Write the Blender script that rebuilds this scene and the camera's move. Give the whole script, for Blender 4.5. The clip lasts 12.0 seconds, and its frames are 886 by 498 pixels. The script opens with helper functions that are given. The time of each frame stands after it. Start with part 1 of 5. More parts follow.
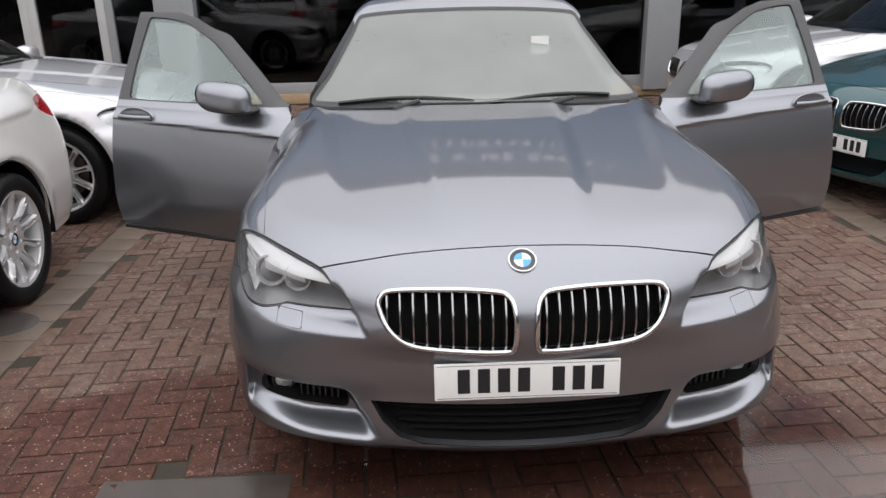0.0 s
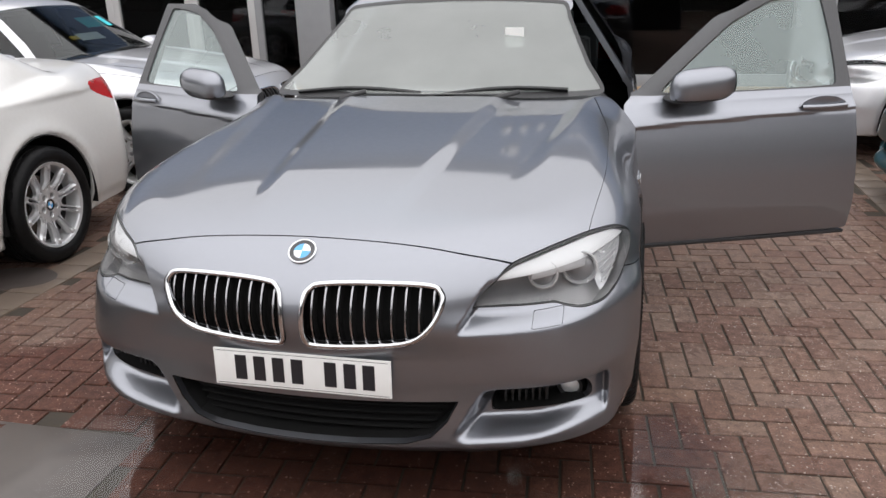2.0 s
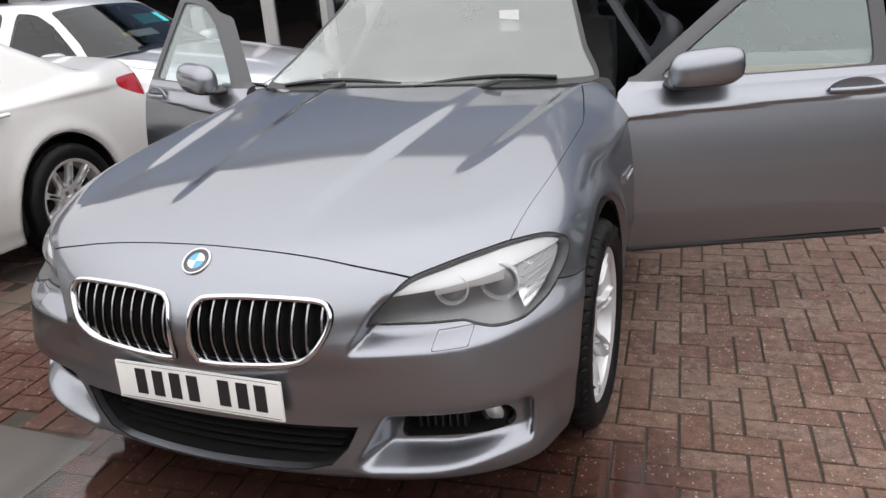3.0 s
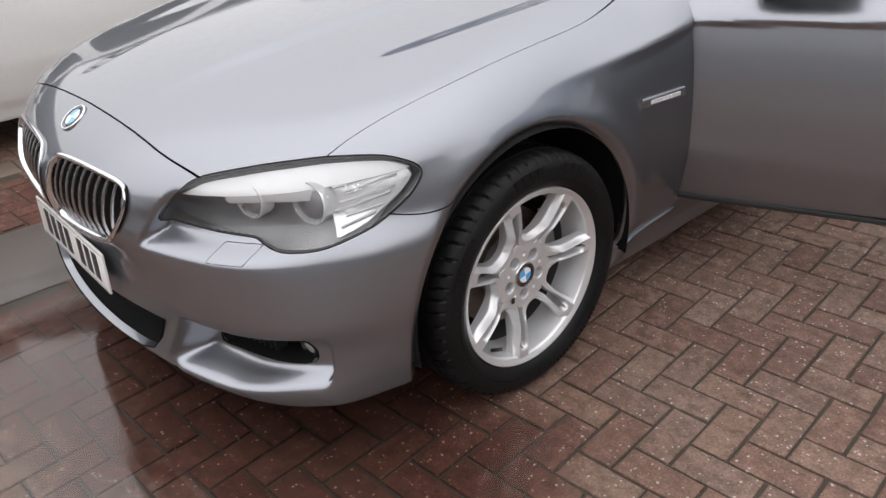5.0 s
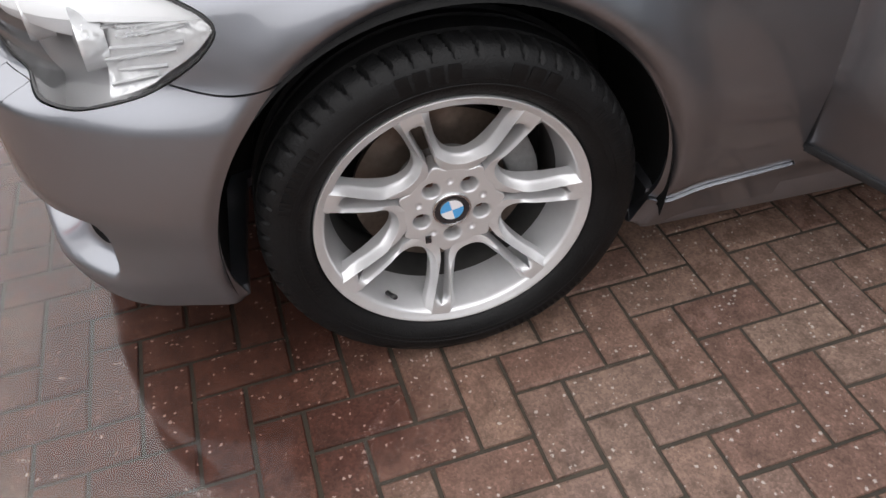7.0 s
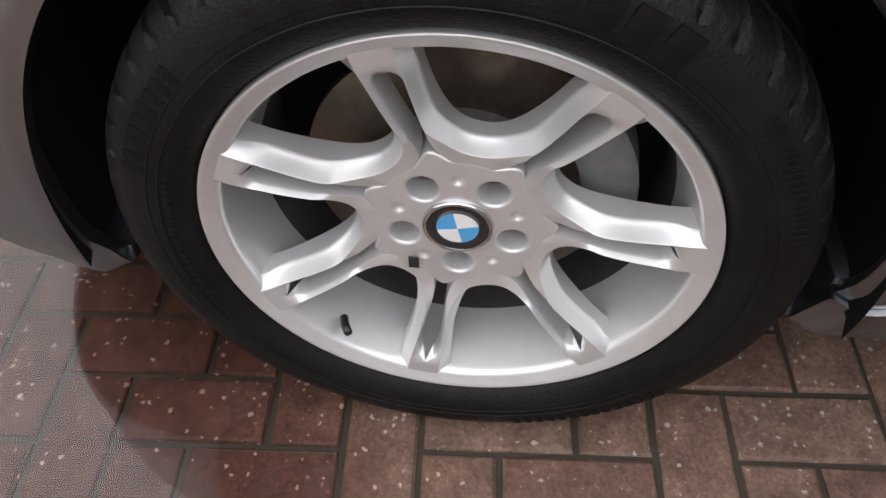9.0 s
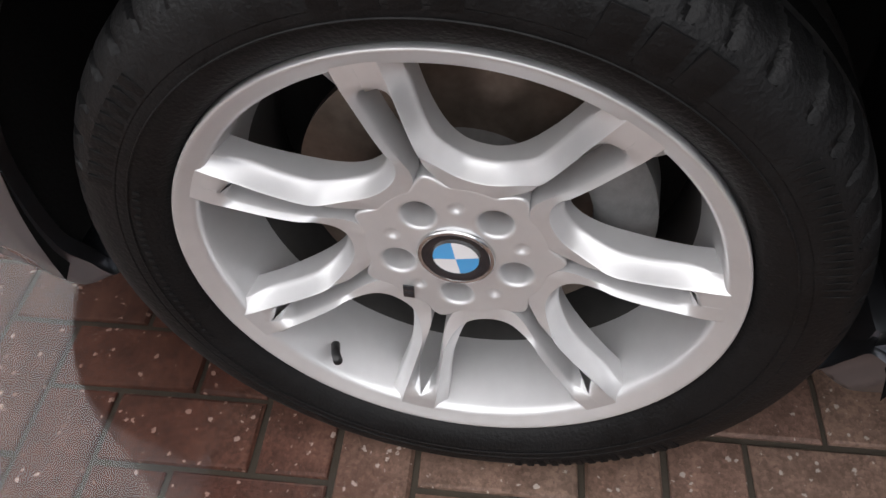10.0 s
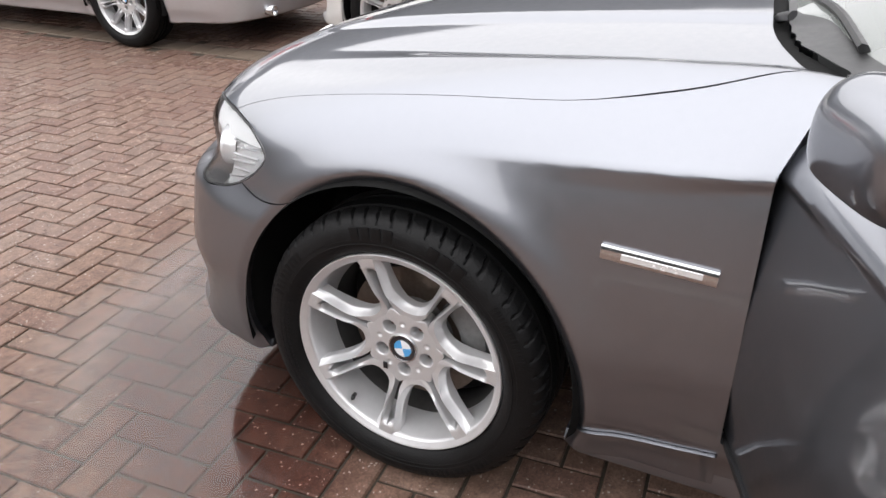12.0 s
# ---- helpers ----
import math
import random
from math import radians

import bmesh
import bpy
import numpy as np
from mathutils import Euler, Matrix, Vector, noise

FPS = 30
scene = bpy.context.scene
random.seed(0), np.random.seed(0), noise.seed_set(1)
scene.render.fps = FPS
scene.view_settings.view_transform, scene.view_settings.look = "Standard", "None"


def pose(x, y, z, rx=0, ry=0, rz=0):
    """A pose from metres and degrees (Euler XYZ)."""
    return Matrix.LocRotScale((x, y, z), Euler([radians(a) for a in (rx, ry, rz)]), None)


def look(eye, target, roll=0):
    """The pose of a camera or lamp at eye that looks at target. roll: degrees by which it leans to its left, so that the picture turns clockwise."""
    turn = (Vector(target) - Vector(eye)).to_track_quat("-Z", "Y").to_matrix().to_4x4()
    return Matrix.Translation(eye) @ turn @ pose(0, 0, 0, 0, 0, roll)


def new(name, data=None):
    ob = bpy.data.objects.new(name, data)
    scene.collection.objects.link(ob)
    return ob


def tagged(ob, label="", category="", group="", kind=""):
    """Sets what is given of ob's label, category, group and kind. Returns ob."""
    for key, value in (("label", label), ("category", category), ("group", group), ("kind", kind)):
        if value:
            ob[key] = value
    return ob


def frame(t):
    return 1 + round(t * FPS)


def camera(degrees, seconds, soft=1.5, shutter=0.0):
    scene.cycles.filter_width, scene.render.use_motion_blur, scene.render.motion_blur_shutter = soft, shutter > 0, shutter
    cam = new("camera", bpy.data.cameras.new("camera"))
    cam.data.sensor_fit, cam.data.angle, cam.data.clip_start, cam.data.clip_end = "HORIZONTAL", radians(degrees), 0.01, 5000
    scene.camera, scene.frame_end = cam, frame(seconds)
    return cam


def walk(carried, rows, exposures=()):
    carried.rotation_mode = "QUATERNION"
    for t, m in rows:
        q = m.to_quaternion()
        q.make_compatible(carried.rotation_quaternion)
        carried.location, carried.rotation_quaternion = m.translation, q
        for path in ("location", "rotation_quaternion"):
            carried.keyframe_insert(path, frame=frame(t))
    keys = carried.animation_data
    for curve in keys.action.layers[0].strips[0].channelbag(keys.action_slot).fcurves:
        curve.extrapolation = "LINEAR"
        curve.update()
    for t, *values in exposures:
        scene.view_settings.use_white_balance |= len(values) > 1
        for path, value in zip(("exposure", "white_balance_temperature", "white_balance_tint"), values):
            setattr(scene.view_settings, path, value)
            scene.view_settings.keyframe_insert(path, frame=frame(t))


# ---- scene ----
cam = camera(60.0, 12.0)
PATH = [
    (0, (-0.290, -1.906, 1.521), (-0.224, -0.061, 0.864), -1.1),
    (0.5, (-0.017, -1.944, 1.515), (-0.058, -0.094, 0.867), -1.6),
    (1, (0.248, -1.841, 1.507), (0.081, 0.010, 0.883), -0.7),
    (1.5, (0.535, -1.810, 1.489), (0.192, 0.016, 0.865), -1.1),
    (2, (0.838, -1.758, 1.471), (0.404, 0.037, 0.816), -1.8),
    (2.5, (1.067, -1.572, 1.467), (0.553, 0.193, 0.787), 1.0),
    (2.7, (1.148, -1.502, 1.454), (0.572, 0.244, 0.773), -1.3),
    (4.3, (1.840, -0.840, 1.372), (0.758, 0.563, 0.535), -3.6),
    (4.5, (1.880, -0.727, 1.347), (0.730, 0.592, 0.464), -4.1),
    (5, (2.061, -0.447, 1.362), (0.739, 0.657, 0.427), -3.8),
    (5.5, (2.075, -0.142, 1.316), (0.731, 0.840, 0.281), -1.8),
    (6, (2.038, 0.155, 1.248), (0.628, 0.908, 0.114), -6.0),
    (6.5, (2.019, 0.413, 1.243), (0.552, 0.873, 0.028), -5.6),
    (7, (1.887, 0.602, 1.208), (0.480, 0.872, -0.129), -3.8),
    (7.2, (1.812, 0.670, 1.191), (0.451, 0.838, -0.210), -3.7),
    (8.8, (1.412, 0.874, 0.943), (0.161, 0.698, -0.556), -1.4),
    (9, (1.376, 0.870, 0.900), (0.122, 0.700, -0.598), -1.3),
    (9.5, (1.298, 0.875, 0.829), (0.034, 0.705, -0.659), -2.3),
    (10, (1.308, 0.892, 0.867), (0.065, 0.644, -0.628), -1.6),
    (10.5, (1.392, 1.028, 1.016), (0.162, 0.580, -0.442), -2.3),
    (11, (1.586, 1.166, 1.166), (0.267, 0.531, -0.136), -1.1),
    (11.5, (1.844, 1.276, 1.252), (0.385, 0.637, 0.109), 0.1),
    (12, (2.074, 1.502, 1.326), (0.523, 0.747, 0.395), -0.6),
]
walk(cam, [(t, look(eye, target, roll)) for t, eye, target, roll in PATH],
     [(0, 0.7), (2.7, 0.8), (5, 0.8), (6, 0.95), (7, 1.06), (9.5, 1.06), (10.5, 1.07), (11.2, 1.16), (12, 1.22)])

# ---- world and sun: an overcast, wet afternoon ----
world = bpy.data.worlds.new("world")
scene.world = world
world.use_nodes = True
wn, wl = world.node_tree.nodes, world.node_tree.links
sky = wn.new("ShaderNodeTexSky")
sky.sky_type = "NISHITA"
sky.sun_disc = False
sky.sun_elevation, sky.sun_rotation = radians(52), radians(160)
sky.air_density, sky.dust_density, sky.ozone_density = 1.0, 6.0, 0.6
grey = wn.new("ShaderNodeHueSaturation")
grey.inputs["Saturation"].default_value = 0.5
wl.new(sky.outputs[0], grey.inputs["Color"])
# the cloud cover spreads the glow round the sun
even = wn.new("ShaderNodeVectorMath")
even.operation = "MINIMUM"
even.inputs[1].default_value = (1.62, 1.6, 1.64)
wl.new(grey.outputs[0], even.inputs[0])
# an overcast sky is about three times as bright overhead as at the horizon
where, split, rise = wn.new("ShaderNodeTexCoord"), wn.new("ShaderNodeSeparateXYZ"), wn.new("ShaderNodeMapRange")
wl.new(where.outputs["Generated"], split.inputs[0])
wl.new(split.outputs["Z"], rise.inputs["Value"])
rise.inputs["To Min"].default_value, rise.inputs["To Max"].default_value = 0.76, 1.12
cloud = wn.new("ShaderNodeVectorMath")
cloud.operation = "SCALE"
wl.new(even.outputs[0], cloud.inputs[0])
wl.new(rise.outputs[0], cloud.inputs["Scale"])
wl.new(cloud.outputs[0], wn["Background"].inputs["Color"])
wn["Background"].inputs["Strength"].default_value = 0.68
sun = new("sun", bpy.data.lights.new("sun", "SUN"))
sun.data.energy, sun.data.angle, sun.data.color = 0.32, radians(140), (1.0, 0.97, 0.93)
sun.matrix_world = look((0, 0, 0), (-0.25, 0.56, -0.79))

# ---- materials ----
MATS = {}


def material(name, color, rough=0.5, metal=0.0, coat=0.0, coat_rough=0.03, var=0.08, scale=30.0, bump=0.0, bump_scale=200.0, spec=0.5, ior=1.5, coat_ior=1.5, edge=1.0):
    """A Principled material whose colour and gloss vary at two scales."""
    m = bpy.data.materials.new(name)
    m.use_nodes = True
    n, l = m.node_tree.nodes, m.node_tree.links
    p = n["Principled BSDF"]
    tc = n.new("ShaderNodeTexCoord")
    big, fine = n.new("ShaderNodeTexNoise"), n.new("ShaderNodeTexNoise")
    big.inputs["Scale"].default_value, fine.inputs["Scale"].default_value = scale * 0.12, scale
    big.inputs["Detail"].default_value, fine.inputs["Detail"].default_value = 3, 4
    add = n.new("ShaderNodeMath")
    add.operation = "ADD"
    l.new(tc.outputs["Object"], big.inputs["Vector"])
    l.new(tc.outputs["Object"], fine.inputs["Vector"])
    l.new(big.outputs["Fac"], add.inputs[0])
    l.new(fine.outputs["Fac"], add.inputs[1])
    rng = n.new("ShaderNodeMapRange")
    rng.inputs["From Min"].default_value, rng.inputs["From Max"].default_value = 0.6, 1.4
    rng.inputs["To Min"].default_value, rng.inputs["To Max"].default_value = 1 - var, 1 + var
    l.new(add.outputs[0], rng.inputs["Value"])
    mul = n.new("ShaderNodeVectorMath")
    mul.operation = "SCALE"
    mul.inputs[0].default_value = color
    l.new(rng.outputs[0], mul.inputs["Scale"])
    l.new(mul.outputs[0], p.inputs["Base Color"])
    rr = n.new("ShaderNodeMapRange")
    rr.inputs["From Min"].default_value, rr.inputs["From Max"].default_value = 0.6, 1.4
    rr.inputs["To Min"].default_value, rr.inputs["To Max"].default_value = max(rough * 0.85, 0.01), min(rough * 1.15, 1)
    l.new(add.outputs[0], rr.inputs["Value"])
    l.new(rr.outputs[0], p.inputs["Roughness"])
    p.inputs["Metallic"].default_value = metal
    p.inputs["Coat Weight"].default_value = coat
    p.inputs["Coat Roughness"].default_value = coat_rough
    p.inputs["Specular IOR Level"].default_value = spec
    p.inputs["IOR"].default_value = ior
    p.inputs["Specular Tint"].default_value = (edge, edge, edge, 1)
    p.inputs["Coat IOR"].default_value = coat_ior
    if bump:
        bn, bp = n.new("ShaderNodeTexNoise"), n.new("ShaderNodeBump")
        bn.inputs["Scale"].default_value = bump_scale
        l.new(tc.outputs["Object"], bn.inputs["Vector"])
        bp.inputs["Strength"].default_value, bp.inputs["Distance"].default_value = bump, 0.002
        l.new(bn.outputs["Fac"], bp.inputs["Height"])
        l.new(bp.outputs[0], p.inputs["Normal"])
    MATS[name] = m
    return m


def glass(name, tint, veil=0.0, veil_color=(0.7, 0.75, 0.73), rough=0.01, ior=1.5):
    """Thin glass: clear or with a diffuse painted reflection, with a mirror gloss by Fresnel."""
    m = bpy.data.materials.new(name)
    m.use_nodes = True
    n, l = m.node_tree.nodes, m.node_tree.links
    n.remove(n["Principled BSDF"])
    tr, gl, df = n.new("ShaderNodeBsdfTransparent"), n.new("ShaderNodeBsdfGlossy"), n.new("ShaderNodeBsdfDiffuse")
    tr.inputs[0].default_value = (*tint, 1)
    gl.inputs["Roughness"].default_value = rough
    df.inputs[0].default_value = (*veil_color, 1)
    body, out, fr = n.new("ShaderNodeMixShader"), n.new("ShaderNodeMixShader"), n.new("ShaderNodeFresnel")
    fr.inputs["IOR"].default_value = ior
    body.inputs[0].default_value = veil
    if veil:
        tc, ns, mr = n.new("ShaderNodeTexCoord"), n.new("ShaderNodeTexNoise"), n.new("ShaderNodeMapRange")
        ns.inputs["Scale"].default_value = 3.0
        ns.inputs["Detail"].default_value = 5
        mr.inputs["To Min"].default_value, mr.inputs["To Max"].default_value = veil * 0.8, min(veil * 1.2, 1)
        l.new(tc.outputs["Object"], ns.inputs["Vector"])
        l.new(ns.outputs["Fac"], mr.inputs["Value"])
        l.new(mr.outputs[0], body.inputs[0])
    l.new(tr.outputs[0], body.inputs[1])
    l.new(df.outputs[0], body.inputs[2])
    l.new(fr.outputs[0], out.inputs[0])
    l.new(body.outputs[0], out.inputs[1])
    l.new(gl.outputs[0], out.inputs[2])
    l.new(out.outputs[0], n["Material Output"].inputs[0])
    MATS[name] = m
    return m


def water(name):
    """A film of water that thins out towards a ragged edge."""
    m = glass(name, (0.96, 0.95, 0.94), rough=0.07, ior=1.6)
    n, l = m.node_tree.nodes, m.node_tree.links
    tc, ns, rn, rb = n.new("ShaderNodeTexCoord"), n.new("ShaderNodeTexNoise"), n.new("ShaderNodeTexNoise"), n.new("ShaderNodeBump")
    ns.inputs["Scale"].default_value, ns.inputs["Detail"].default_value = 2.6, 7.0
    rn.inputs["Scale"].default_value, rn.inputs["Detail"].default_value = 16.0, 3.0
    rb.inputs["Strength"].default_value, rb.inputs["Distance"].default_value = 0.03, 0.004
    spread, far = n.new("ShaderNodeVectorMath"), n.new("ShaderNodeVectorMath")
    spread.operation, far.operation = "MULTIPLY_ADD", "LENGTH"
    spread.inputs[1].default_value, spread.inputs[2].default_value = (0.87, 1.6, 0.0), (-0.26, -0.24, 0.0)
    rag, edge, fade = n.new("ShaderNodeMath"), n.new("ShaderNodeMapRange"), n.new("ShaderNodeMath")
    rag.operation, fade.operation = "MULTIPLY_ADD", "MULTIPLY"
    rag.inputs[1].default_value = 0.5
    edge.inputs["From Min"].default_value, edge.inputs["From Max"].default_value = 1.0, 1.4
    edge.inputs["To Min"].default_value, edge.inputs["To Max"].default_value = 1.0, 0.0
    for q in (ns, rn):
        l.new(tc.outputs["Object"], q.inputs["Vector"])
    l.new(tc.outputs["Object"], spread.inputs[0])
    l.new(spread.outputs[0], far.inputs[0])
    l.new(ns.outputs["Fac"], rag.inputs[0])
    l.new(far.outputs["Value"], rag.inputs[2])
    l.new(rag.outputs[0], edge.inputs["Value"])
    l.new(rn.outputs["Fac"], rb.inputs["Height"])
    gl, fr = n["Glossy BSDF"], n["Fresnel"]
    l.new(rb.outputs[0], gl.inputs["Normal"])
    l.new(fr.outputs[0], fade.inputs[0])
    l.new(edge.outputs[0], fade.inputs[1])
    out = n["Material Output"].inputs[0].links[0].from_node
    l.new(fade.outputs[0], out.inputs[0])
    return m


def paint(name, color, metal):
    return material(name, color, rough=0.37, metal=metal, coat=1.0, coat_rough=0.05, var=0.03, scale=400.0, coat_ior=1.6, edge=0.3)


GREY = paint("grey_metallic_paint", (0.258, 0.268, 0.296), 0.97)
WHITE = paint("white_paint", (0.66, 0.65, 0.63), 0.0)
SILVER = paint("silver_paint", (0.62, 0.62, 0.64), 0.6)
TEAL = paint("dark_teal_paint", (0.02, 0.075, 0.085), 0.5)
DIMGREY = paint("dark_grey_paint", (0.2, 0.2, 0.22), 0.6)
BLACKP = paint("black_paint", (0.015, 0.015, 0.017), 0.2)
MIRROR = material("mirror_glass", (0.78, 0.80, 0.80), 0.03, 1.0, var=0.02)
CHROME = material("chrome", (0.68, 0.69, 0.7), 0.12, 1.0, var=0.04)
ALLOY = material("silver_alloy", (0.66, 0.66, 0.667), 0.36, 0.55, coat=0.3, coat_rough=0.16, var=0.05, scale=60)
RUBBER = material("tyre_rubber", (0.006, 0.006, 0.0063), 0.52, spec=0.2, var=0.5, scale=60, bump=0.5, bump_scale=260)
BLACK = material("black_plastic", (0.018, 0.018, 0.019), 0.45, var=0.2, scale=50, bump=0.1)
TRIM = material("dark_grey_trim", (0.05, 0.05, 0.053), 0.5, var=0.15, scale=50, bump=0.1)
LINER = material("wheel_arch_felt", (0.012, 0.012, 0.012), 0.95, spec=0.1, var=0.25, scale=80, bump=0.4)
DISC = material("brake_disc_steel", (0.14, 0.11, 0.09), 0.42, 0.8, var=0.3, scale=90)
CALIPER = material("cast_grey_metal", (0.2, 0.2, 0.2), 0.6, 0.4, var=0.25, scale=90, bump=0.3)
RUST = material("rusty_bolt_steel", (0.13, 0.07, 0.05), 0.6, 0.4, var=0.3, scale=300)
LAMPGREY = material("lamp_bowl_grey", (0.33, 0.33, 0.335), 0.4, 0.3, var=0.1)
SLATMETAL = material("dark_chrome", (0.36, 0.36, 0.37), 0.22, 1.0, var=0.06)
LAMPLID = material("lamp_lid_grey", (0.56, 0.56, 0.57), 0.4, 0.1, var=0.06)
LAMPSILVER = material("lamp_reflector", (0.88, 0.89, 0.9), 0.25, 0.5, var=0.05, scale=120, bump=1.0, bump_scale=55)
LAMPWHITE = material("lamp_brow_white", (0.86, 0.87, 0.88), 0.5, 0.0, var=0.04)
REDLAMP = material("red_lamp_lens", (0.45, 0.015, 0.02), 0.1, coat=1.0, var=0.1)
BADGEBLUE = material("badge_blue", (0.08, 0.36, 0.72), 0.25, coat=0.6, var=0.03)
BADGEWHITE = material("badge_white", (0.8, 0.8, 0.82), 0.25, coat=0.6, var=0.03)
BADGEBLACK = material("badge_black", (0.015, 0.015, 0.018), 0.2, coat=0.6, var=0.05)
PLATE = material("plate_white", (0.8, 0.8, 0.78), 0.3, coat=0.5, var=0.03)
PLATEINK = material("plate_black", (0.015, 0.015, 0.018), 0.4, var=0.05)
CABIN = material("black_cabin_cloth", (0.03, 0.03, 0.032), 0.85, var=0.25, scale=60, bump=0.2)
LENS = glass("clear_lens", (0.97, 0.97, 0.97))
# the diffuse share of these two stands in for a pale greenish reflection
SCREEN = glass("veiled_windscreen", (0.6, 0.66, 0.63), 0.26, (0.72, 0.76, 0.73))
SIDEGLASS = glass("veiled_door_glass", (0.62, 0.7, 0.68), 0.3, (0.5, 0.6, 0.58))
CARGLASS = glass("tinted_car_glass", (0.35, 0.4, 0.4))
SHOPGLASS = glass("shop_glass", (0.4, 0.41, 0.41))
FRAME = material("grey_metal_frame", (0.3, 0.31, 0.32), 0.45, 0.2, var=0.06, scale=8)
FRAMELIGHT = material("pale_aluminium_frame", (0.55, 0.55, 0.55), 0.4, 0.3, var=0.06, scale=8)
DARKBARREL = material("dark_grey_barrel", (0.07, 0.068, 0.066), 0.6, 0.3, var=0.3, scale=50)
SKYBLOCK = material("dark_sky_blocker", (0.06, 0.06, 0.058), 0.9, var=0.15, scale=4)
FASCIA = material("blue_grey_fascia", (0.11, 0.175, 0.30), 0.45, var=0.06, scale=5)
SIGNWHITE = material("white_sign_bar", (0.75, 0.75, 0.75), 0.4, var=0.04)
PLINTH = material("buff_stone_plinth", (0.36, 0.25, 0.15), 0.8, var=0.2, scale=20, bump=0.3)
ROOFING = material("grey_roof_sheet", (0.18, 0.18, 0.19), 0.7, var=0.15, scale=10)
SHOPFLOOR = material("dark_shop_floor", (0.1, 0.1, 0.1), 0.4, var=0.15, scale=6)
SHOPWALL = material("dark_shop_wall", (0.09, 0.085, 0.08), 0.8, var=0.15, scale=6)
SLAB = material("wet_smooth_concrete", (0.075, 0.062, 0.056), 0.5, var=0.25, scale=14, coat=0.5, coat_rough=0.12)
WATER = water("water_film")
PAPER = material("white_paper", (0.8, 0.8, 0.78), 0.7, var=0.04)
STICKER = material("turquoise_sticker", (0.05, 0.5, 0.55), 0.5, var=0.08)
YELLOW = material("yellow_sticker", (0.75, 0.5, 0.08), 0.5, var=0.08)

# ---- tools for building ----
def smax(a, b, k):
    h = np.maximum(k - np.abs(a - b), 0) / k
    return np.maximum(a, b) + h * h * k * 0.25


def smin(a, b, k):
    return -smax(-a, -b, k)


def sstep(a, b, x):
    t = np.clip((x - a) / (b - a), 0, 1)
    return t * t * (3 - 2 * t)


def curve(*pts):
    """A smooth monotone curve through (position, value) pairs, as a function."""
    xs, ys = np.array(pts, float).T
    h, d = np.diff(xs), np.diff(ys) / np.diff(xs)
    m = np.r_[d[0], np.where(d[1:] * d[:-1] > 0, 2 * d[1:] * d[:-1] / (d[1:] + d[:-1] + 1e-12), 0), d[-1]]
    fx = np.linspace(xs[0], xs[-1], 8000)
    i = np.clip(np.searchsorted(xs, fx) - 1, 0, len(h) - 1)
    t = (fx - xs[i]) / h[i]
    fy = (1 + 2 * t) * (1 - t) ** 2 * ys[i] + t * (1 - t) ** 2 * h[i] * m[i] + t * t * (3 - 2 * t) * ys[i + 1] + t * t * (t - 1) * h[i] * m[i + 1]
    return lambda v: np.interp(v, fx, fy)


def outline(pts, n=10, tight=0.5):
    """A closed smooth outline through the points."""
    p = np.array(pts, float)
    a, b, c, d = np.roll(p, 1, 0), p, np.roll(p, -1, 0), np.roll(p, -2, 0)
    t = (np.arange(n) / n)[None, :, None]
    a, b, c, d = (q[:, None] for q in (a, b, c, d))
    m0, m1 = (c - a) * tight, (d - b) * tight
    r = (2 * t**3 - 3 * t**2 + 1) * b + (t**3 - 2 * t**2 + t) * m0 + (-2 * t**3 + 3 * t**2) * c + (t**3 - t**2) * m1
    return r.reshape(-1, 2)


def inside(poly, u, v):
    """The signed distance of the points (u, v) to a closed polygon, negative within."""
    out = np.empty(len(u))
    a, b = poly, np.roll(poly, -1, 0)
    ab = b - a
    for s in range(0, len(u), 20000):
        pu, pv = u[s : s + 20000, None], v[s : s + 20000, None]
        t = np.clip(((pu - a[:, 0]) * ab[:, 0] + (pv - a[:, 1]) * ab[:, 1]) / ((ab**2).sum(1) + 1e-12), 0, 1)
        d = np.sqrt((pu - a[:, 0] - t * ab[:, 0]) ** 2 + (pv - a[:, 1] - t * ab[:, 1]) ** 2).min(1)
        up = (a[:, 1] <= pv) != (b[:, 1] <= pv)
        cross = pu < a[:, 0] + (pv - a[:, 1]) * ab[:, 0] / np.where(np.abs(ab[:, 1]) < 1e-12, 1e-12, ab[:, 1])
        out[s : s + 20000] = np.where((up & cross).sum(1) % 2 == 1, -d, d)
    return out


def gradient(f, v, e=6e-4):
    g = np.stack([(f(*(v + e * d).T) - f(*(v - e * d).T)) for d in np.eye(3)], 1)
    return g / (np.linalg.norm(g, axis=1, keepdims=True) + 1e-12)


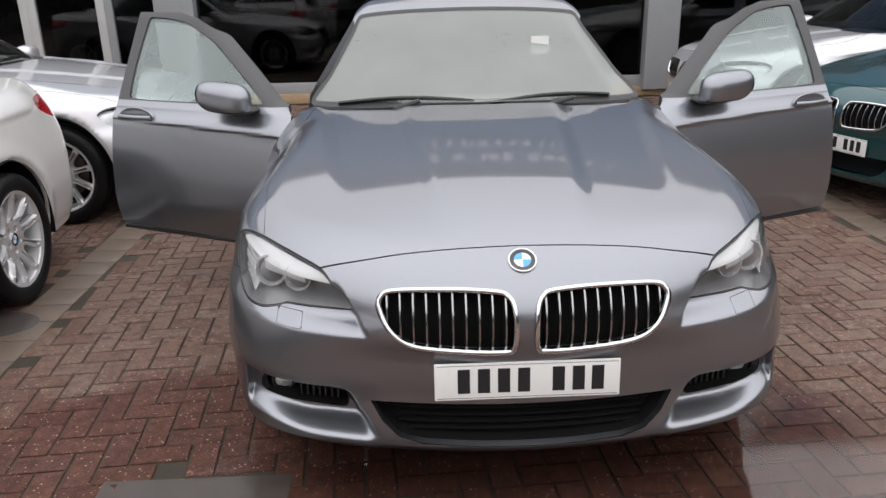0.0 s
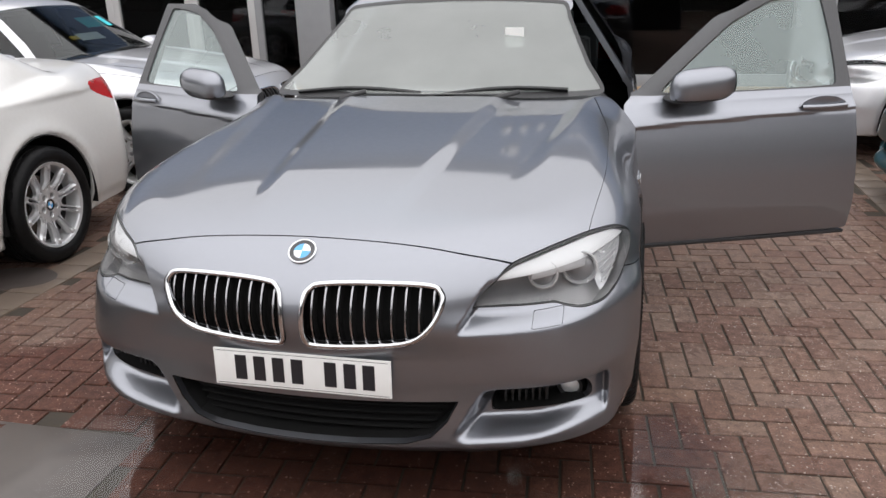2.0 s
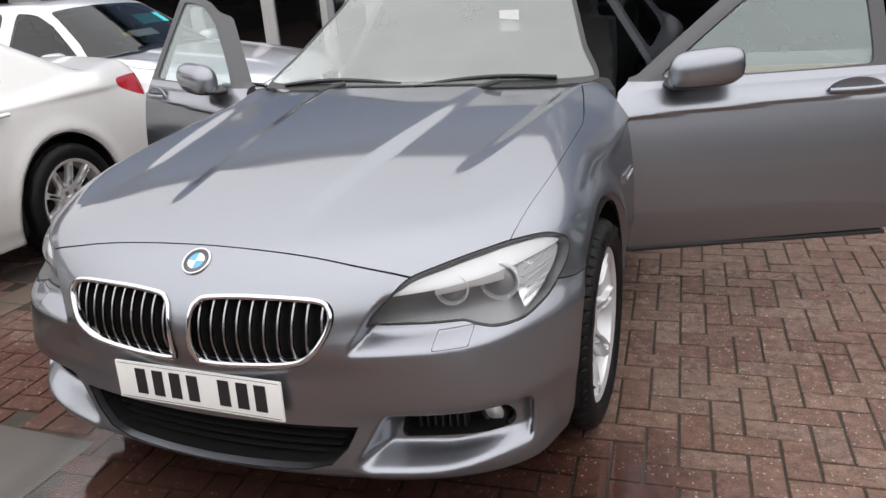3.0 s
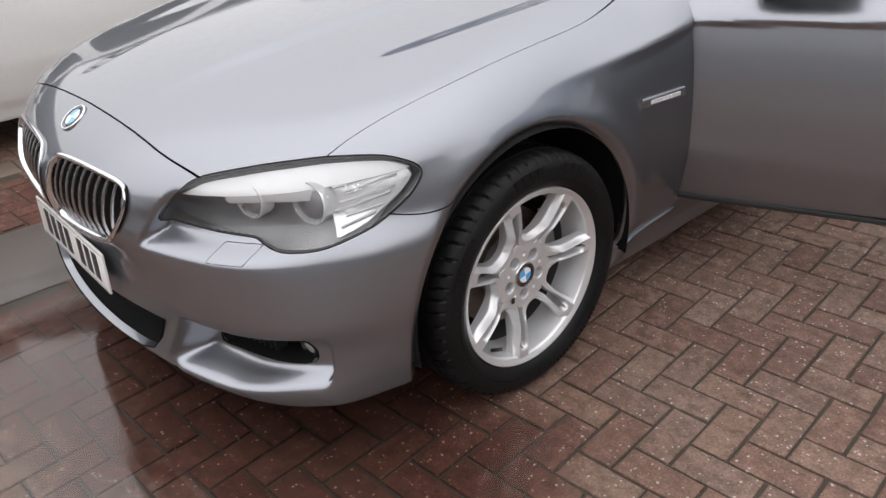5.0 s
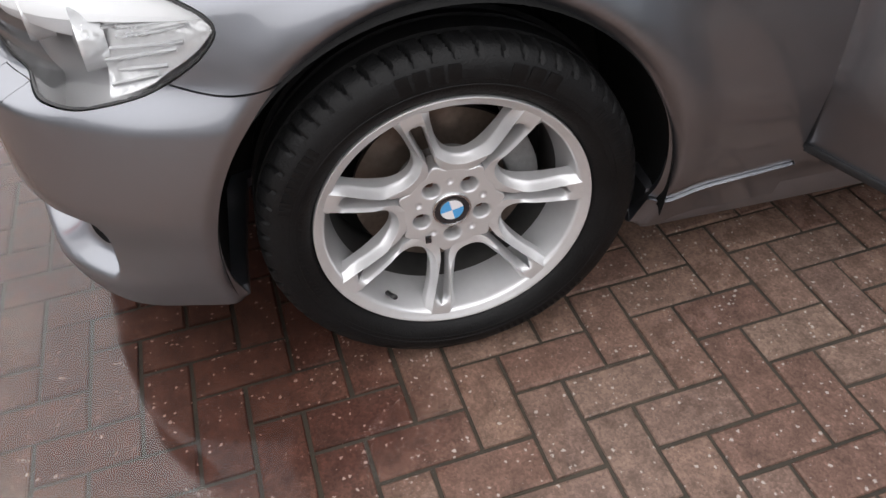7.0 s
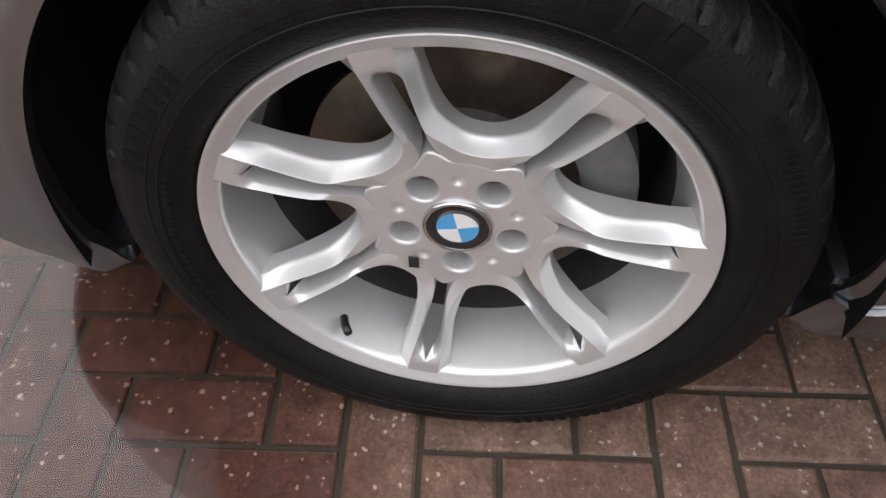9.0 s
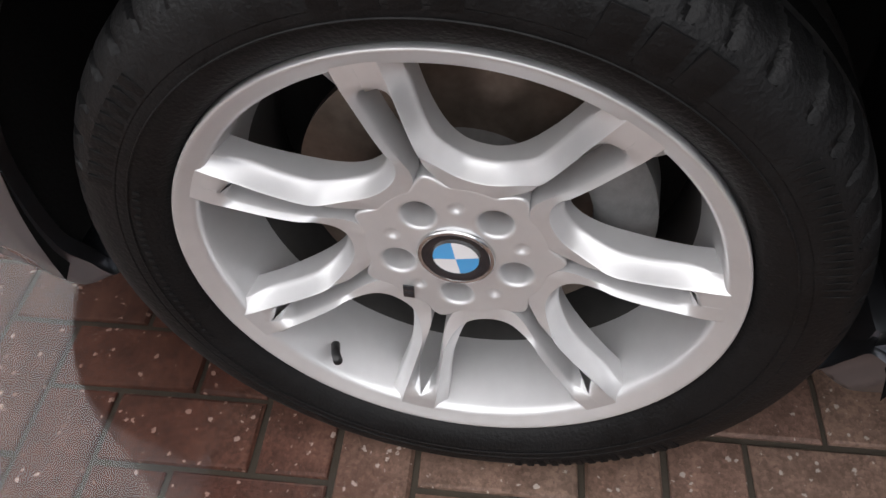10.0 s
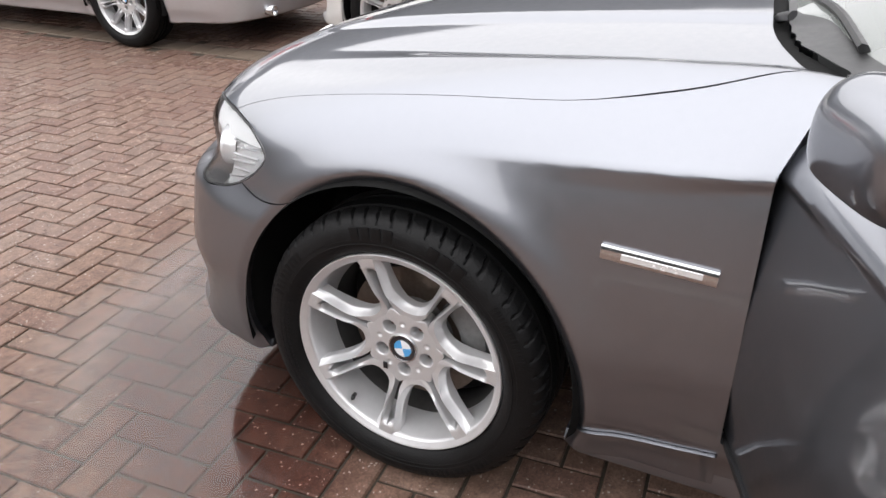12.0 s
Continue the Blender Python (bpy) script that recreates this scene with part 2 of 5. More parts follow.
def skin(f, lo, hi, step):
    """The surface f = 0 within a box, as vertices and four-sided faces, laid exactly on it."""
    n = [int(math.ceil((b - a) / step)) + 1 for a, b in zip(lo, hi)]
    ax = [a + step * np.arange(k) for a, k in zip(lo, n)]
    val = f(ax[0][:, None, None], ax[1][None, :, None], ax[2][None, None, :]) + np.zeros(n)
    neg = val < 0
    near = neg[:-1, :-1, :-1].astype(np.int8)
    for c in range(1, 8):
        i, j, k = c & 1, c >> 1 & 1, c >> 2
        near = near + neg[i : n[0] - 1 + i, j : n[1] - 1 + j, k : n[2] - 1 + k]
    cells = np.argwhere((near > 0) & (near < 8))
    index = -np.ones([k - 1 for k in n], int)
    index[tuple(cells.T)] = np.arange(len(cells))
    acc, cnt = np.zeros((len(cells), 3)), np.zeros((len(cells), 1))
    corners = [np.array([c & 1, c >> 1 & 1, c >> 2]) for c in range(8)]
    for a in range(8):
        for d in range(3):
            if not corners[a][d]:
                p = cells + corners[a]
                q = p.copy()
                q[:, d] += 1
                va, vb = val[tuple(p.T)], val[tuple(q.T)]
                hit = (va < 0) != (vb < 0)
                t = np.where(hit, va / np.where(hit, va - vb, 1), 0)
                pt = p.astype(float)
                pt[:, d] += t
                acc += np.where(hit[:, None], pt, 0)
                cnt += hit[:, None]
    verts = np.array(lo) + step * acc / cnt
    faces = []
    for d in range(3):
        e, g = (d + 1) % 3, (d + 2) % 3
        s0, s1 = [slice(None)] * 3, [slice(None)] * 3
        s0[d], s1[d] = slice(None, -1), slice(1, None)
        cross = np.argwhere(neg[tuple(s0)] != neg[tuple(s1)])
        cross = cross[(cross[:, e] > 0) & (cross[:, g] > 0) & (cross[:, e] < n[e] - 1) & (cross[:, g] < n[g] - 1)]
        quad = []
        for oe, og in ((1, 1), (0, 1), (0, 0), (1, 0)):
            c = cross.copy()
            c[:, e] -= oe
            c[:, g] -= og
            quad.append(index[tuple(c.T)])
        quad = np.stack(quad, 1)
        flip = ~neg[tuple(cross.T)]
        quad[flip] = quad[flip][:, ::-1]
        faces.append(quad)
    faces = np.concatenate(faces)
    for _ in range(4):
        e = 1e-4
        g = np.stack([(f(*(verts + e * d).T) - f(*(verts - e * d).T)) / (2 * e) for d in np.eye(3)], 1)
        move = -f(*verts.T)[:, None] * g / ((g**2).sum(1, keepdims=True) + 1e-6)
        size = np.linalg.norm(move, axis=1, keepdims=True)
        verts = verts + move * np.minimum(1, 0.6 * step / (size + 1e-9))
    return verts, [tuple(q) for q in faces.tolist()]


def clip(mesh, g):
    """Cuts a mesh along g = 0: the part within (g below 0) and the part without."""
    verts, faces = mesh
    val = g(*verts.T)
    val = np.where(np.abs(val) < 1e-7, 1e-7, val)
    side = (val < 0).tolist()
    extra, made, base = [], {}, len(verts)
    out = [], []

    def cut(a, b):
        key = (a, b) if a < b else (b, a)
        if key not in made:
            t = val[key[0]] / (val[key[0]] - val[key[1]])
            made[key] = base + len(extra)
            extra.append(verts[key[0]] * (1 - t) + verts[key[1]] * t)
        return made[key]

    for face in faces:
        signs = [side[i] for i in face]
        if all(signs):
            out[0].append(face)
        elif not any(signs):
            out[1].append(face)
        else:
            poly = [], []
            for k, a in enumerate(face):
                b = face[(k + 1) % len(face)]
                poly[0 if side[a] else 1].append(a)
                if side[a] != side[b]:
                    c = cut(a, b)
                    poly[0].append(c)
                    poly[1].append(c)
            for w in (0, 1):
                if len(poly[w]) > 2:
                    out[w].append(tuple(poly[w]))
    verts = np.concatenate([verts, np.array(extra).reshape(-1, 3)])
    return tidy(verts, out[0]), tidy(verts, out[1])


def tidy(verts, faces):
    if not faces:
        return np.zeros((0, 3)), []
    used = sorted({i for f in faces for i in f})
    new_of = dict(zip(used, range(len(used))))
    return verts[used], [tuple(new_of[i] for i in f) for f in faces]


def lip(mesh, normals, depth, skip=None):
    """Turns the open edges of a panel inwards, so that it shows a thickness."""
    verts, faces = mesh
    edges = {}
    for f in faces:
        for k, a in enumerate(f):
            b = f[(k + 1) % len(f)]
            edges[(a, b)] = 1
    rim = [(a, b) for a, b in edges if (b, a) not in edges]
    if skip is not None:
        rim = [(a, b) for a, b in rim if not (skip(verts[a]) and skip(verts[b]))]
    ids = sorted({i for e in rim for i in e})
    if not ids:
        return verts, faces, normals
    n, k = len(verts), len(ids)
    top = {v: n + i for i, v in enumerate(ids)}
    low = {v: n + k + i for i, v in enumerate(ids)}
    v2 = np.concatenate([verts, verts[ids], verts[ids] - normals[ids] * depth])
    more = [(top[b], top[a], low[a], low[b]) for a, b in rim]
    nn = np.zeros((2 * k, 3))
    for a, b in rim:
        d = np.cross(verts[b] - verts[a], normals[a])
        for q in (a, b):
            nn[top[q] - n] += d
            nn[low[q] - n] += d
    nn /= np.linalg.norm(nn, axis=1, keepdims=True) + 1e-12
    return v2, faces + more, np.concatenate([normals, nn])


def mesh_of(name, verts, faces, mat, normals=None, smooth=True):
    me = bpy.data.meshes.new(name)
    me.from_pydata(np.asarray(verts).tolist(), [], faces)
    for m in mat if isinstance(mat, (list, tuple)) else [mat]:
        me.materials.append(m)
    me.polygons.foreach_set("use_smooth", [smooth] * len(me.polygons))
    if normals is not None and len(verts):
        me.normals_split_custom_set_from_vertices(np.asarray(normals).tolist())
    return me


def shape(name, verts, faces, mat, parent=None, label="", normals=None, smooth=True, sharp=None):
    """A mesh object, as a part of its parent or as a thing of its own."""
    ob = new(name, mesh_of(name, verts, faces, mat, normals, smooth))
    if sharp is not None and normals is None:
        ob.data.set_sharp_from_angle(angle=radians(sharp))
    ob.parent = parent
    return tagged(ob, label)


def part(name, bm, mat, parent, label="", sharp=40):
    """Links a bmesh as one mesh object under a thing or under a part."""
    me = bpy.data.meshes.new(name)
    bm.normal_update()
    bm.to_mesh(me)
    bm.free()
    me.materials.append(mat)
    me.polygons.foreach_set("use_smooth", [True] * len(me.polygons))
    me.set_sharp_from_angle(angle=radians(sharp))
    ob = new(name, me)
    ob.parent = parent
    return tagged(ob, label)


def boxes(*specs, bevel=0.004):
    """A bmesh of bevelled boxes: (centre, size) or (centre, size, turn about z in degrees)."""
    bm = bmesh.new()
    for c, s, *r in specs:
        m = pose(*c, 0, 0, r[0] if r else 0) @ Matrix.Diagonal((*s, 1))
        bmesh.ops.create_cube(bm, size=1, matrix=m)
    if bevel:
        bmesh.ops.bevel(bm, geom=bm.edges[:], offset=bevel, segments=2, affect="EDGES", profile=0.6)
    return bm


def lathe(profile, seg=96, close=False, axis="x"):
    """Vertices and faces of a profile of (along the axis, radius) turned about the axis."""
    p = np.array(profile, float)
    th = np.linspace(0, 2 * math.pi, seg, endpoint=False)
    v = np.stack([np.repeat(p[:, 0], seg), np.outer(p[:, 1], np.cos(th)).ravel(), np.outer(p[:, 1], np.sin(th)).ravel()], 1)
    f = []
    rows = len(p) if close else len(p) - 1
    for i in range(rows):
        k = (i + 1) % len(p)
        for j in range(seg):
            q = (j + 1) % seg
            f.append((i * seg + j, i * seg + q, k * seg + q, k * seg + j))
    if axis == "y":
        v = v[:, [1, 0, 2]]
        f = [q[::-1] for q in f]
    if axis == "z":
        v = v[:, [1, 2, 0]]
    return v, f


def sweep(path, section, closed=False, up=None):
    """Vertices and faces of a section (across, out) carried along a path; up gives the 'out' way at each point."""
    p, s = np.array(path, float), np.array(section, float)
    n, k = len(p), len(s)
    t = np.roll(p, -1, 0) - np.roll(p, 1, 0) if closed else np.gradient(p, axis=0)
    t /= np.linalg.norm(t, axis=1, keepdims=True) + 1e-12
    u = np.tile((0, 0, 1.0), (n, 1)) if up is None else np.array(up, float)
    side = np.cross(t, u)
    side /= np.linalg.norm(side, axis=1, keepdims=True) + 1e-12
    u = np.cross(side, t)
    v = (p[:, None] + side[:, None] * s[None, :, :1] + u[:, None] * s[None, :, 1:]).reshape(-1, 3)
    f = []
    for i in range(n if closed else n - 1):
        for j in range(k):
            a, b = i * k + j, i * k + (j + 1) % k
            c, d = ((i + 1) % n) * k + (j + 1) % k, ((i + 1) % n) * k + j
            f.append((a, b, c, d))
    if not closed:
        f += [tuple(range(k))[::-1], tuple((n - 1) * k + j for j in range(k))]
    return v, f


def ring(n, rx, ry=None, power=1.0):
    a = np.linspace(0, 2 * math.pi, n, endpoint=False)
    return np.stack([rx * np.sign(np.cos(a)) * np.abs(np.cos(a)) ** power, (ry or rx) * np.sign(np.sin(a)) * np.abs(np.sin(a)) ** power], 1)


def mirrored(mesh):
    return mesh[0] * (-1, 1, 1), [f[::-1] for f in mesh[1]]

# ---- the saloon body: one smooth skin, cut into its panels ----
# x across, y from the nose to the tail, z up
NOSE = curve((0.1, 0.1), (0.17, 0.05), (0.2, 0.016), (0.23, -0.012), (0.26, -0.02), (0.38, -0.014), (0.46, -0.018), (0.55, -0.02), (0.62, -0.013), (0.69, 0.0), (0.74, 0.02), (0.775, 0.044), (0.81, 0.085), (0.85, 0.16), (1.2, 1.2))
CROWN = curve((-0.3, 0.6), (0.0, 0.735), (0.13, 0.806), (0.3, 0.856), (0.6, 0.905), (1.0, 0.952), (1.3, 0.98), (1.5, 0.992), (2.5, 0.975), (3.6, 1.005), (4.2, 1.06), (4.7, 1.075), (5.0, 1.06))
CAMBER = curve((-0.3, 0.07), (0.15, 0.07), (0.4, 0.085), (0.8, 0.08), (1.3, 0.05), (1.6, 0.04), (3.5, 0.05), (5.0, 0.09))
FLANK = curve((0.05, 0.78), (0.17, 0.835), (0.25, 0.858), (0.3, 0.88), (0.4, 0.9), (0.55, 0.915), (0.64, 0.911), (0.70, 0.903), (0.76, 0.887), (0.81, 0.867), (0.85, 0.847), (0.89, 0.822), (0.94, 0.784), (1.0, 0.735), (1.3, 0.48))
HOLLOW = curve((0.05, 0.78), (0.17, 0.835), (0.25, 0.858), (0.3, 0.88), (0.4, 0.9), (0.5, 0.912), (0.6, 0.911), (0.7, 0.904), (0.78, 0.894), (0.84, 0.884), (0.9, 0.873), (1.0, 0.853), (1.3, 0.79))
AXLE, REAR_AXLE, HUB_Z = 0.817, 3.785, 0.335


def soft(t):
    """From 0 to 1, with rounded corners."""
    return smin(smax(t, 0 * t, 0.3), 1 + 0 * t, 0.3)


def flare(r):
    """The lip round a wheel arch: a rolled flange inside a faint swelling."""
    return 0.013 * np.exp(-(((r - 0.424) / 0.05) ** 2)) - 0.016 * (1 - sstep(0.394, 0.422, r))


def lower(x, y, z):
    a = np.abs(x)
    square = sstep(0.35, 0.80, z)
    front = NOSE(z) + (0.25 + 0.06 * sstep(0.58, 0.66, z)) * a**2 - 0.026 * sstep(0.5, 0.62, z) * (1 - sstep(0.3, 0.62, a)) + square * 0.62 * a**6 + (1 - square) * 0.5 * a**10
    out = sstep(0.435, 0.46, a - 0.6 * (z - 0.6))
    front = front - 0.02 * sstep(0.3, 0.75, a) * sstep(0.36, 0.44, z) + out * (1 - sstep(0.68, 0.82, a)) * (0.045 + 0.008 * (1 - sstep(0.45, 0.64, a))) * soft((z - 0.585) / 0.03) * (1 - sstep(0.64, 0.73, z))
    shelf = soft((z - 0.248 - 0.03 * sstep(0.60, 0.8, a)) / 0.036)
    front = front - 0.006 * sstep(0.42, 0.46, a) * (1 - shelf)
    front = front + (0.085 - 0.035 * sstep(0.55, 0.82, a)) * sstep(0.40 + 0.6 * (z - 0.25), 0.46 + 0.6 * (z - 0.25), a) * (1 - sstep(0.815, 0.835, a)) * shelf * (1 - sstep(0.385, 0.415, z))
    slope = 0.64 * a + square * 3.72 * a**5 + (1 - square) * 5.0 * a**9
    d_front = (front - y) / np.sqrt(1 + slope**2)
    r = np.sqrt((y - AXLE) ** 2 + (z - HUB_Z) ** 2)
    r2 = np.sqrt((y - REAR_AXLE) ** 2 + (z - HUB_Z) ** 2)
    side = FLANK(z) + flare(r) + flare(r2)
    line = 0.825 + 0.083 * np.minimum(y - 1.07, 0.43) + 0.034 * np.clip(y - 1.5, 0, 2.0)
    fade = sstep(0.72, 1.42, y) * (1 - sstep(4.2, 4.7, y))
    fall = 1.25 - 0.68 * sstep(1.3, 1.65, y)
    step = 0.009 * sstep(0.95, 1.4, y)
    edged = smin(HOLLOW(z) + step * sstep(-0.042 + 0.024 * sstep(1.3, 1.6, y), -0.001, z - line), HOLLOW(line) + step - (z - line) * fall, 0.01)
    bulge = flare(r) + flare(r2)
    side = side * (1 - fade) + (edged + bulge) * fade
    side = side + 0.022 * (1 - sstep(0.5, 0.7, y)) * (1 - sstep(0.25, 0.85, z))
    side = side - 0.05 * np.maximum(y - 3.9, 0) ** 2
    d_side = (a - side) * 0.97
    top = CROWN(y) - CAMBER(y) * a**2
    c1 = 0.2 + 0.10 * y
    c2 = 0.47 + 0.16 * y
    swell = sstep(0.12, 0.5, y) * (1 - sstep(1.5, 1.7, y))
    top = top + swell * (0.013 * (1 - sstep(-0.035, 0.035, a - c1)) + 0.016 * sstep(0.35, 1.0, y) * sstep(-0.06, 0.02, a - c2))
    d_top = (z - top) * 0.97
    tail = 4.88 - 0.16 * a**2 - 0.3 * a**6 - 0.35 * np.maximum(z - 0.72, 0) ** 1.5 - 0.6 * np.maximum(0.42 - z, 0) ** 1.5
    d_tail = (y - tail) * 0.85
    floor = 0.185 + 0.03 * sstep(0.4, 0.8, a) * (1 - sstep(0.7, 1.0, y)) + 0.03 * sstep(4.0, 4.6, y)
    f = smax(d_front, d_side, 0.05)
    f = smax(f, d_top, 0.085)
    f = smax(f, d_tail, 0.08)
    return smax(f, floor - z, 0.012)


def cab_side(y, z):
    return 0.845 - 0.66 * (z - 0.94) - 0.02 * ((y - 2.6) / 1.2) ** 2


def screen_y(x, z):
    return 1.425 + (z - 0.965) * 1.72 + 0.30 * x**2


def body(x, y, z):
    a = np.abs(x)
    d = smax((screen_y(x, z) - y) / 2.0, (a - cab_side(y, np.maximum(z, 0.945))) / 1.118, 0.03)
    d = smax(d, z - (1.445 - 0.12 * a**2 - 0.05 * (y - 2.75) ** 2), 0.06)
    d = smax(d, (y - (4.3 - (z - 1.05) * 2.1 - 0.25 * a**2)) / 2.15, 0.08)
    d = smax(d, 0.75 - z, 0.01)
    return smin(lower(x, y, z), d, 0.025)


def at_front(x, z, back=1.2):
    """The y of the body's front at (x, z)."""
    x, z = np.broadcast_arrays(np.asarray(x, float), np.asarray(z, float))
    lo, hi = np.full(x.shape, -0.3), np.full(x.shape, back)
    for _ in range(40):
        mid = (lo + hi) / 2
        out = lower(x, mid, z) > 0
        lo, hi = np.where(out, mid, lo), np.where(out, hi, mid)
    return lo


# outlines: (x, z) from the front, (along the corner, z) for lamps, (y, z) from the side
KIDNEY = outline([(0.028, 0.60), (0.033, 0.675), (0.048, 0.702), (0.08, 0.713), (0.2, 0.718), (0.355, 0.713), (0.395, 0.694), (0.396, 0.655), (0.362, 0.598), (0.30, 0.562), (0.16, 0.548), (0.06, 0.546), (0.034, 0.556)])
INTAKE = np.array([(-0.435, 0.376), (-0.405, 0.315), (-0.36, 0.268), (-0.29, 0.246), (-0.15, 0.238), (0.0, 0.236), (0.15, 0.238), (0.29, 0.246), (0.36, 0.268), (0.405, 0.315), (0.435, 0.376)])
DUCT = outline([(0.515, 0.305), (0.53, 0.378), (0.6, 0.389), (0.72, 0.388), (0.768, 0.377), (0.785, 0.350), (0.772, 0.322), (0.64, 0.306)], tight=0.35)
LAMP = outline([(0.384, 0.640), (0.42, 0.69), (0.47, 0.732), (0.52, 0.752), (0.64, 0.772), (0.77, 0.780), (0.89, 0.772), (0.955, 0.748), (0.97, 0.722), (0.94, 0.682), (0.87, 0.638), (0.77, 0.610), (0.685, 0.606), (0.638, 0.614), (0.605, 0.625), (0.5, 0.630)], tight=0.4)
TAIL = outline([(0.36, 0.86), (0.40, 0.93), (0.62, 0.955), (0.90, 0.955), (0.94, 0.91), (0.80, 0.83), (0.6, 0.80), (0.38, 0.82)], tight=0.35)
DOOR = np.array([(1.49, 0.335), (1.488, 0.60), (1.492, 0.86), (1.53, 0.945), (1.76, 1.092), (2.02, 1.261), (2.2, 1.343), (2.34, 1.376), (2.59, 1.384), (2.55, 0.95), (2.572, 0.6), (2.578, 0.45), (2.575, 0.35)])
PANE = outline([(1.70, 0.987), (1.86, 1.105), (2.07, 1.242), (2.26, 1.322), (2.38, 1.342), (2.51, 1.346), (2.51, 1.17), (2.48, 0.987), (2.1, 0.98)], tight=0.12)
REAR_PANE = outline([(2.68, 0.987), (2.68, 1.344), (3.0, 1.346), (3.3, 1.296), (3.52, 1.178), (3.6, 1.065), (3.5, 1.004), (3.1, 0.987)], tight=0.2)
SCREEN_EDGE = outline([(-0.745, 0.983), (-0.675, 1.099), (-0.578, 1.27), (-0.535, 1.343), (-0.3, 1.365), (0.0, 1.372), (0.3, 1.365), (0.535, 1.343), (0.578, 1.27), (0.675, 1.099), (0.745, 0.983), (0.4, 0.983), (0.0, 0.983), (-0.4, 0.983)], tight=0.3)
HOOD_NOSE = curve((0.0, 0.124), (0.2, 0.122), (0.4, 0.12), (0.57, 0.142), (0.68, 0.24), (0.75, 0.33), (1.0, 0.5))
HOOD_SIDE = curve((0.0, 0.70), (0.335, 0.755), (0.75, 0.79), (1.1, 0.785), (1.35, 0.745), (1.6, 0.68))
HOOD_BACK = curve((0.0, 1.385), (0.4, 1.42), (0.65, 1.49), (0.75, 1.56), (1.0, 1.7))
SEAM = curve((0.3, 0.72), (0.42, 0.655), (0.5, 0.642), (0.55, 0.646), (0.6, 0.66), (0.7, 0.68))


def corner(x, y):
    return (np.abs(x) + y) / math.sqrt(2)


def in_hood(x, y, z):
    a = np.abs(x)
    return np.maximum(np.maximum(HOOD_NOSE(a) - y, a - HOOD_SIDE(y)), np.maximum(y - HOOD_BACK(a), 0.69 - z))


def hood_gap(x, y, z):
    """The bonnet's outline with its shut line: open at the nose and the rear corners, tight along the wings."""
    return in_hood(x, y, z) - 0.0013 - 0.0027 * (1 - sstep(0.2, 0.42, y)) - 0.003 * sstep(1.12, 1.3, y)


def in_lamp(x, y, z):
    return np.maximum(inside(LAMP, corner(x, y), z), np.maximum(y - 0.75, 0.3 - np.abs(x)))


def in_kidney(x, y, z):
    return np.maximum(inside(KIDNEY, np.abs(x), z), y - 0.3)


def in_intake(x, y, z):
    return np.maximum(inside(INTAKE, x, z), y - 0.3)


def in_duct(x, y, z):
    return np.maximum(inside(DUCT, np.abs(x), z), y - 0.5)


def in_flap(x, y, z):
    """The headlamp washer's lid on the ledge below the lamp."""
    return np.maximum(np.maximum(np.abs(np.abs(x) - 0.665) - 0.038, np.abs(z - 0.598) - 0.015), y - 0.4)


def in_sensor(x, y, z):
    return np.sqrt((np.abs(x) - 0.77) ** 2 + (z - 0.53) ** 2 + (0.5 * (y - 0.215)) ** 2) - 0.011


def in_arch(x, y, z):
    a = np.minimum(np.hypot(y - AXLE, z - HUB_Z), np.hypot(y - REAR_AXLE, z - HUB_Z)) - 0.396
    return np.maximum(a, 0.5 - np.abs(x))


def in_screen(x, y, z):
    return np.maximum(np.maximum(inside(SCREEN_EDGE, x, z), HOOD_BACK(np.abs(x)) + 0.03 - y), np.maximum(y - 2.5, 0.93 - z))


def in_cowl(x, y, z):
    return np.maximum(np.maximum(HOOD_BACK(np.abs(x)) - y, np.abs(x) - 0.715), np.maximum(y - 1.66, 0.93 - z))


def on_side(poly):
    return lambda x, y, z: np.maximum(inside(poly, y, z), cab_side(y, np.maximum(z, 0.94)) - 0.075 - np.abs(x))


def in_tail(x, y, z):
    return np.maximum(inside(TAIL, (np.abs(x) + 4.88 - y) / math.sqrt(2), z), 4.2 - y)


def in_wing(x, y, z):
    low = np.where(y < 0.85, SEAM(y), 0.262 + 0.14 * (y - 1.217))
    return np.maximum(0.345 - y, low - z)


def grown(g, by):
    return lambda x, y, z: g(x, y, z) - by


def half(sign):
    return lambda x, y, z: -sign * x


def panel(name, mesh, mat, parent, label="", depth=0.014, skip=None, f=body):
    n = gradient(f, mesh[0])
    v, fc, nn = lip(mesh, n, depth, skip) if depth else (*mesh, n)
    return shape(name, v, fc, mat, parent, label, nn)


def joined(*meshes):
    v, f, n = [], [], 0
    for a, b in meshes:
        v.append(a)
        f += [tuple(i + n for i in q) for q in b]
        n += len(a)
    return np.concatenate(v), f


def inset(mesh, by, f=body):
    """The same surface, set inwards."""
    return mesh[0] - gradient(f, mesh[0]) * by, mesh[1]


